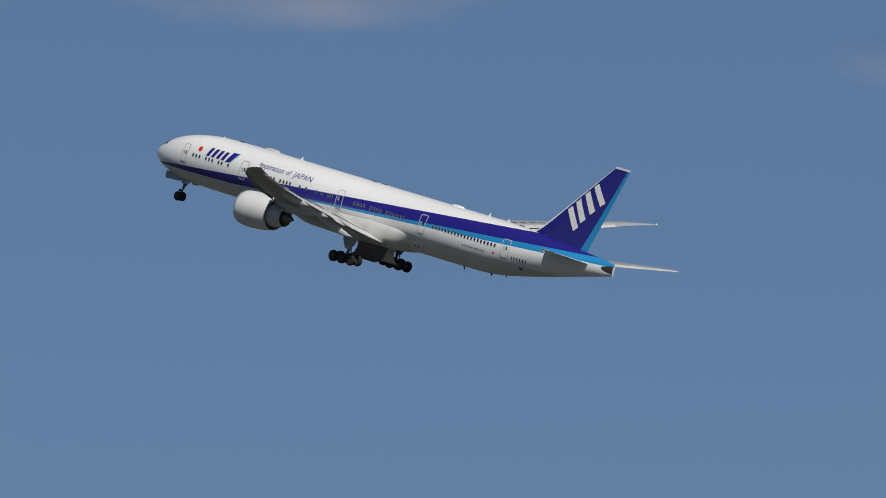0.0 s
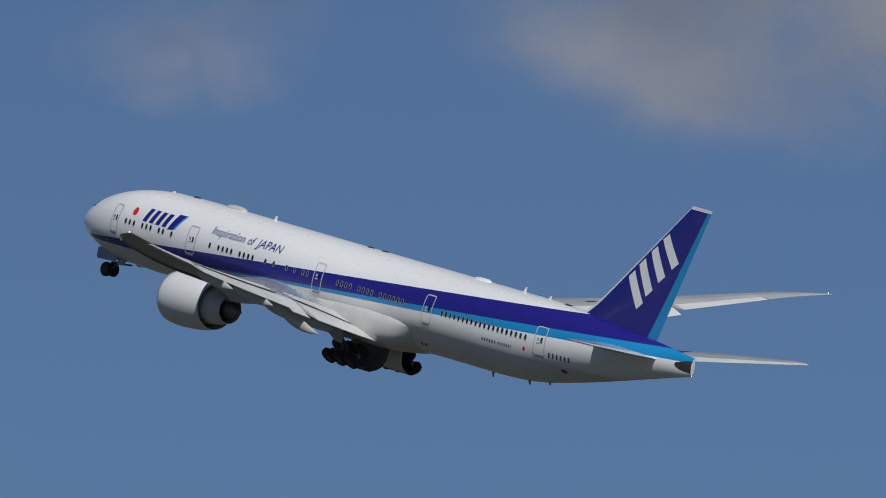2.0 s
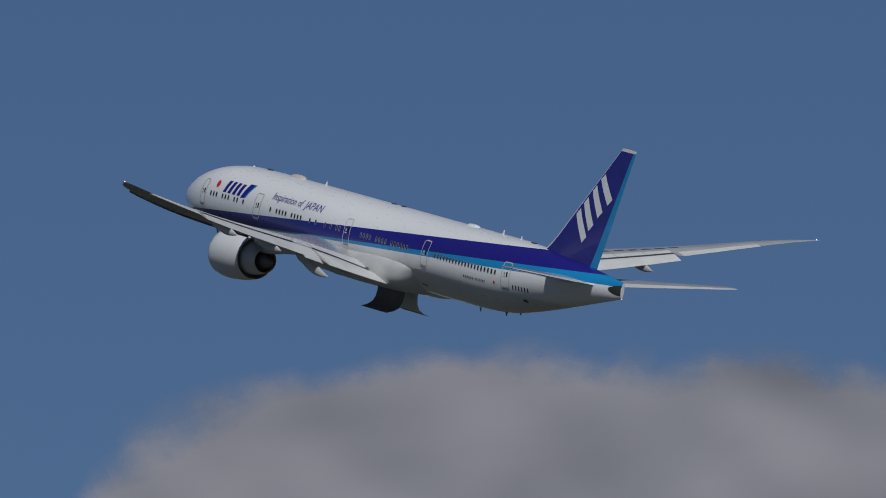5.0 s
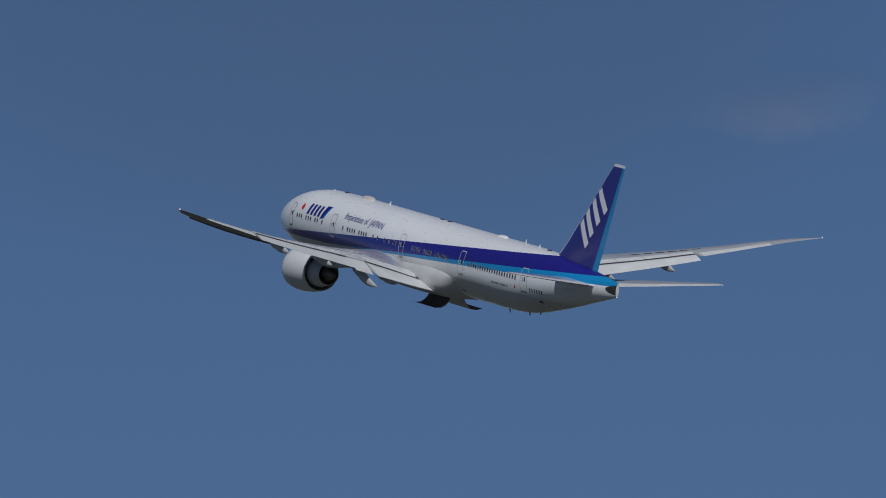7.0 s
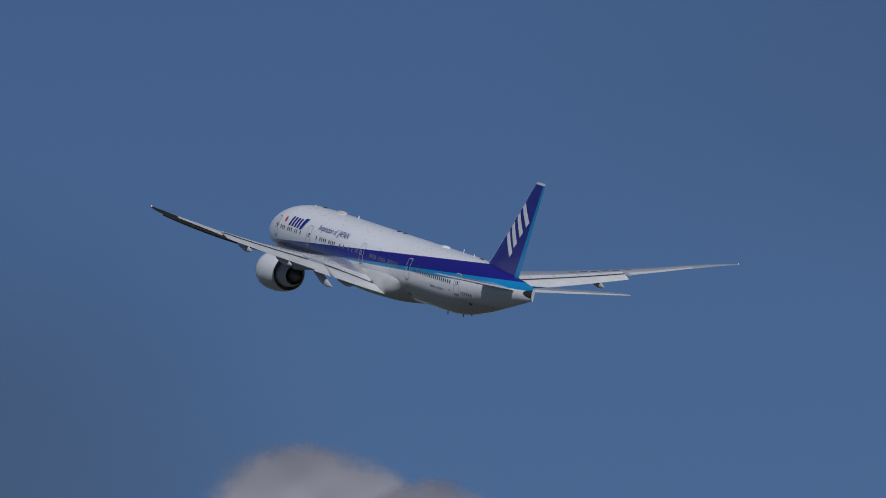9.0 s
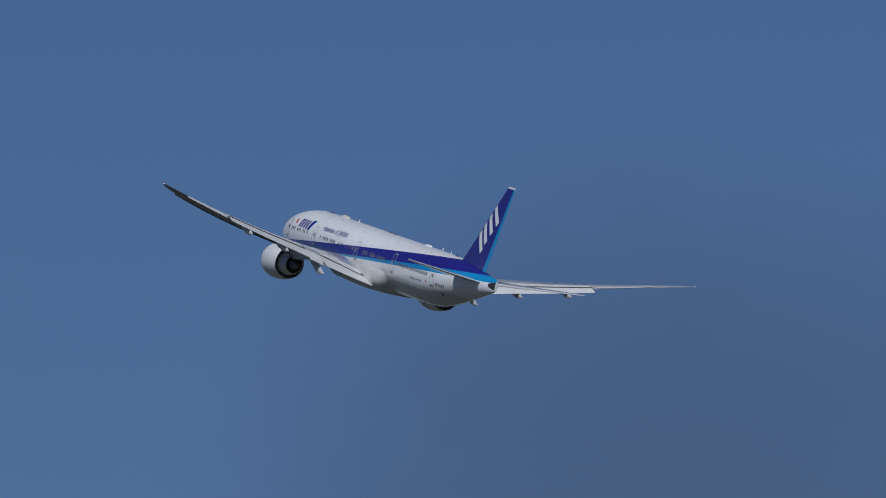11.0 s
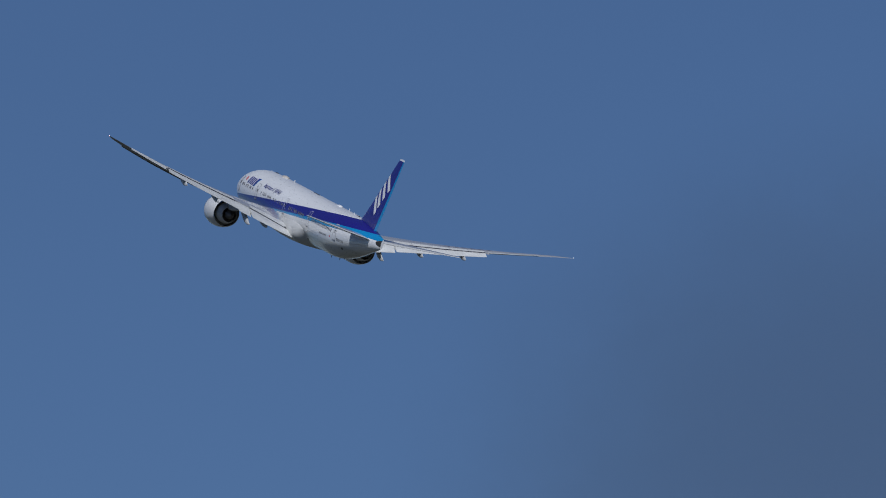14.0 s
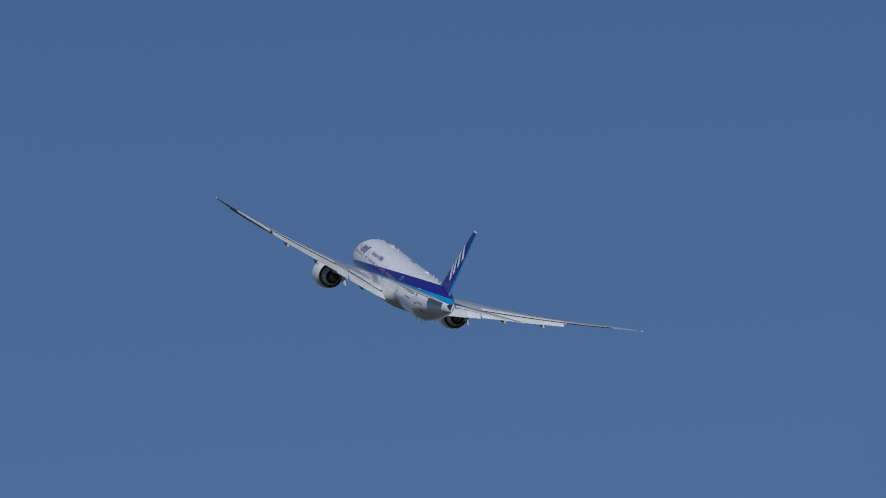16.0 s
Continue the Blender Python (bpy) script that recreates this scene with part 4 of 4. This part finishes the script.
def build_cloud(az, el, wide, high, mat, label, billow=0.0, lump=40.0, far=FAR):
    """A soft cloud: a curved sheet with billows, at a compass angle and a height angle, sized in degrees."""
    w, h = far * radians(wide), far * radians(high)
    bm = bmesh.new()
    nx, ny = (70, 40) if billow else (14, 14)
    rows = []
    for j in range(ny + 1):
        row = []
        for i in range(nx + 1):
            u, v = 2 * i / nx - 1, 2 * j / ny - 1
            p = Vector((u * w / 2, v * h / 2, 0))
            q = p / lump + Vector((az, el, 0))
            p.z = billow * (noise.noise(q) + 0.4 * noise.noise(q * 2.1)) - 9.0 * (u * u + v * v)
            row.append(bm.verts.new(p))
        rows.append(row)
    for a, b in zip(rows, rows[1:]):
        for i in range(nx):
            bm.faces.new((a[i], a[i + 1], b[i + 1], b[i]))
    c = part("cloud", bm, mat, None, label, sharp=180)
    tagged(c, category="cloud", group="clouds", kind="stuff")
    a, e = radians(az), radians(el)
    p = Vector((math.sin(a) * math.cos(e), math.cos(a) * math.cos(e), math.sin(e))) * far
    c.matrix_world = look(p, (0, 0, 0))
    return c


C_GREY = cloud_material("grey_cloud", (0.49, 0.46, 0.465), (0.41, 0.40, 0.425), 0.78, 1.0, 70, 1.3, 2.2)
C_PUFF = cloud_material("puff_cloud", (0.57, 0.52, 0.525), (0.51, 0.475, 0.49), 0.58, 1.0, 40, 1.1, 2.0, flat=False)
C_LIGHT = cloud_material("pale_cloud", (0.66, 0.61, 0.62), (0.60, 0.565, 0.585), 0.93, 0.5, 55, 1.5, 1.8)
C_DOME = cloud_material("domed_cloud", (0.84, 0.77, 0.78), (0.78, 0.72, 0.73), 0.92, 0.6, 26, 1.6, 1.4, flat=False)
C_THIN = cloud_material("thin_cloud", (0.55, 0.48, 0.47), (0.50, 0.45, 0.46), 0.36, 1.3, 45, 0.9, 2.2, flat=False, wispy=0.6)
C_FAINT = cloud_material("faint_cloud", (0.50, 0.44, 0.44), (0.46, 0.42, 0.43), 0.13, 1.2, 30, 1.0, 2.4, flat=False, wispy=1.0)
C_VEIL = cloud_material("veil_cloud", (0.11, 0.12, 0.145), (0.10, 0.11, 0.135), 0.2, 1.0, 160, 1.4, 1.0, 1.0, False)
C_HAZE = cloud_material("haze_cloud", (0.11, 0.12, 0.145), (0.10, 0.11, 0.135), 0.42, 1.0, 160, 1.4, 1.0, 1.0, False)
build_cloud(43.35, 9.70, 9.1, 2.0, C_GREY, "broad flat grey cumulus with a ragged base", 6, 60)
build_cloud(48.6, 8.62, 0.6, 0.3, C_FAINT, "thin pale cloud wisp")
build_cloud(46.4, 8.87, 2.0, 0.36, C_THIN, "thin pale grey cloud fringe")
build_cloud(37.9, 9.45, 1.3, 0.85, C_THIN, "small thin grey cloud wisp", 2, 25)
build_cloud(34.95, 8.55, 1.9, 0.95, C_PUFF, "small pale grey cumulus puff", 1.2, 30)
build_cloud(35.6, 9.1, 2.2, 1.0, C_THIN, "thin grey cloud wisp", 2, 25)
build_cloud(30.42, 7.66, 4.3, 1.95, C_LIGHT, "rounded pale grey cumulus top", 3.5, 45)
build_cloud(21.74, 8.06, 1.0, 0.86, C_DOME, "small pale cumulus top", 0.8, 20, far=4300.0)
build_cloud(22.22, 7.97, 0.8, 0.75, C_DOME, "small low pale cumulus top", 0.8, 20, far=4260.0)
build_cloud(19.8, 8.1, 4.8, 3.6, C_HAZE, "faint wide veil of dark haze cloud")
build_cloud(26.65, 9.66, 0.9, 0.4, C_FAINT, "faint small cloud wisp")
build_cloud(25.0, 10.0, 5.6, 2.4, C_VEIL, "faint high veil of dark haze cloud")


# ---------- moving things ----------
def swing(hinge, rows):
    """Rows of (seconds, degrees about x, degrees about y, and how far the hinge has slid forward and up)."""
    return [(t, Matrix.Translation(hinge + Vector((r[0] if r else 0, 0, r[1] if r else 0))) @ pose(0, 0, 0, a, b, 0)) for t, a, b, *r in rows]


def motions():
    walk(plane, FLIGHT)
    gear = [(0.0, 2, -0.45, 0.05), (0.5, 12, -0.5, 0.15), (1.0, 22, -0.35, 0.4), (1.5, 34, 0.1, 0.65), (2.0, 46, 0.3, 0.75), (2.5, 53, 0.6, 0.8), (3.0, 60, 0.9, 0.75), (3.8, 82, 0.5, 0.4), (4.6, 105, 0, 0), (16.0, 105, 0, 0)]
    walk(main_left, swing(at(37.0, 4.7, -2.4), [(t, -a, 0, x, z) for t, a, x, z in gear]))
    shift = dict(zip([r[0] for r in gear], (1.15, 0.75, 0.35, -0.15, -0.5, -0.5, -0.5)))      # the right leg starts ahead and ends aft
    walk(main_right, swing(at(36.4, -4.1, -2.32), [(t, max(a, 8 + a * 0.9), 0, x + shift[t], max(z * 0.6, min(0.48, 0.15 + 0.4 * t))) if t < 3.5 else (t, a, 0, x, z) for t, a, x, z in gear]))
    # ailerons: degrees of droop; the right one lifts as the aircraft rolls to the right
    for sgn, droop in ((1, [(0.0, 8), (8.0, 8), (9.5, 12), (16.0, 12)]), (-1, [(0.0, 2), (7.5, 1), (9.5, -5), (13.0, -7), (16.0, -12)])):
        ob, h0, axis = AILERONS[sgn]
        walk(ob, [(t, Matrix.Translation(h0) @ Matrix.Rotation(radians(-sgn * a), 4, axis)) for t, a in droop])
    doors = [(0.0, 0), (6.2, 0), (6.5, 5), (7.0, 28), (7.5, 68), (8.0, 90), (16.0, 90)]
    walk(door_left, swing(at(36.5, 0.5, -3.66), [(t, a, 0) for t, a in doors]))
    walk(door_right, swing(at(36.5, -0.5, -3.66), [(t, -a, 0) for t, a in doors]))
    walk(nose_leg, swing(at(5.2, 0, -2.8), [(0.0, 0, 0), (0.5, 0, -8), (1.0, 0, -20), (1.5, 0, -32), (2.0, 0, -43), (2.5, 0, -52), (3.0, 0, -64), (3.6, 0, -96), (16.0, 0, -96)]))
    for ob, g, s in nose_doors:
        if s < 5:
            rows = [(0.0, -10), (2.8, -10), (3.4, 14), (4.2, 88), (16.0, 88)]
        else:
            rows = [(0.0, -20), (3.0, -20), (4.0, 88), (16.0, 88)]
        walk(ob, swing(at(s + 0.15, g * 0.62, LOW(s) + 0.22), [(t, -g * a, 0) for t, a in rows]))


motions()
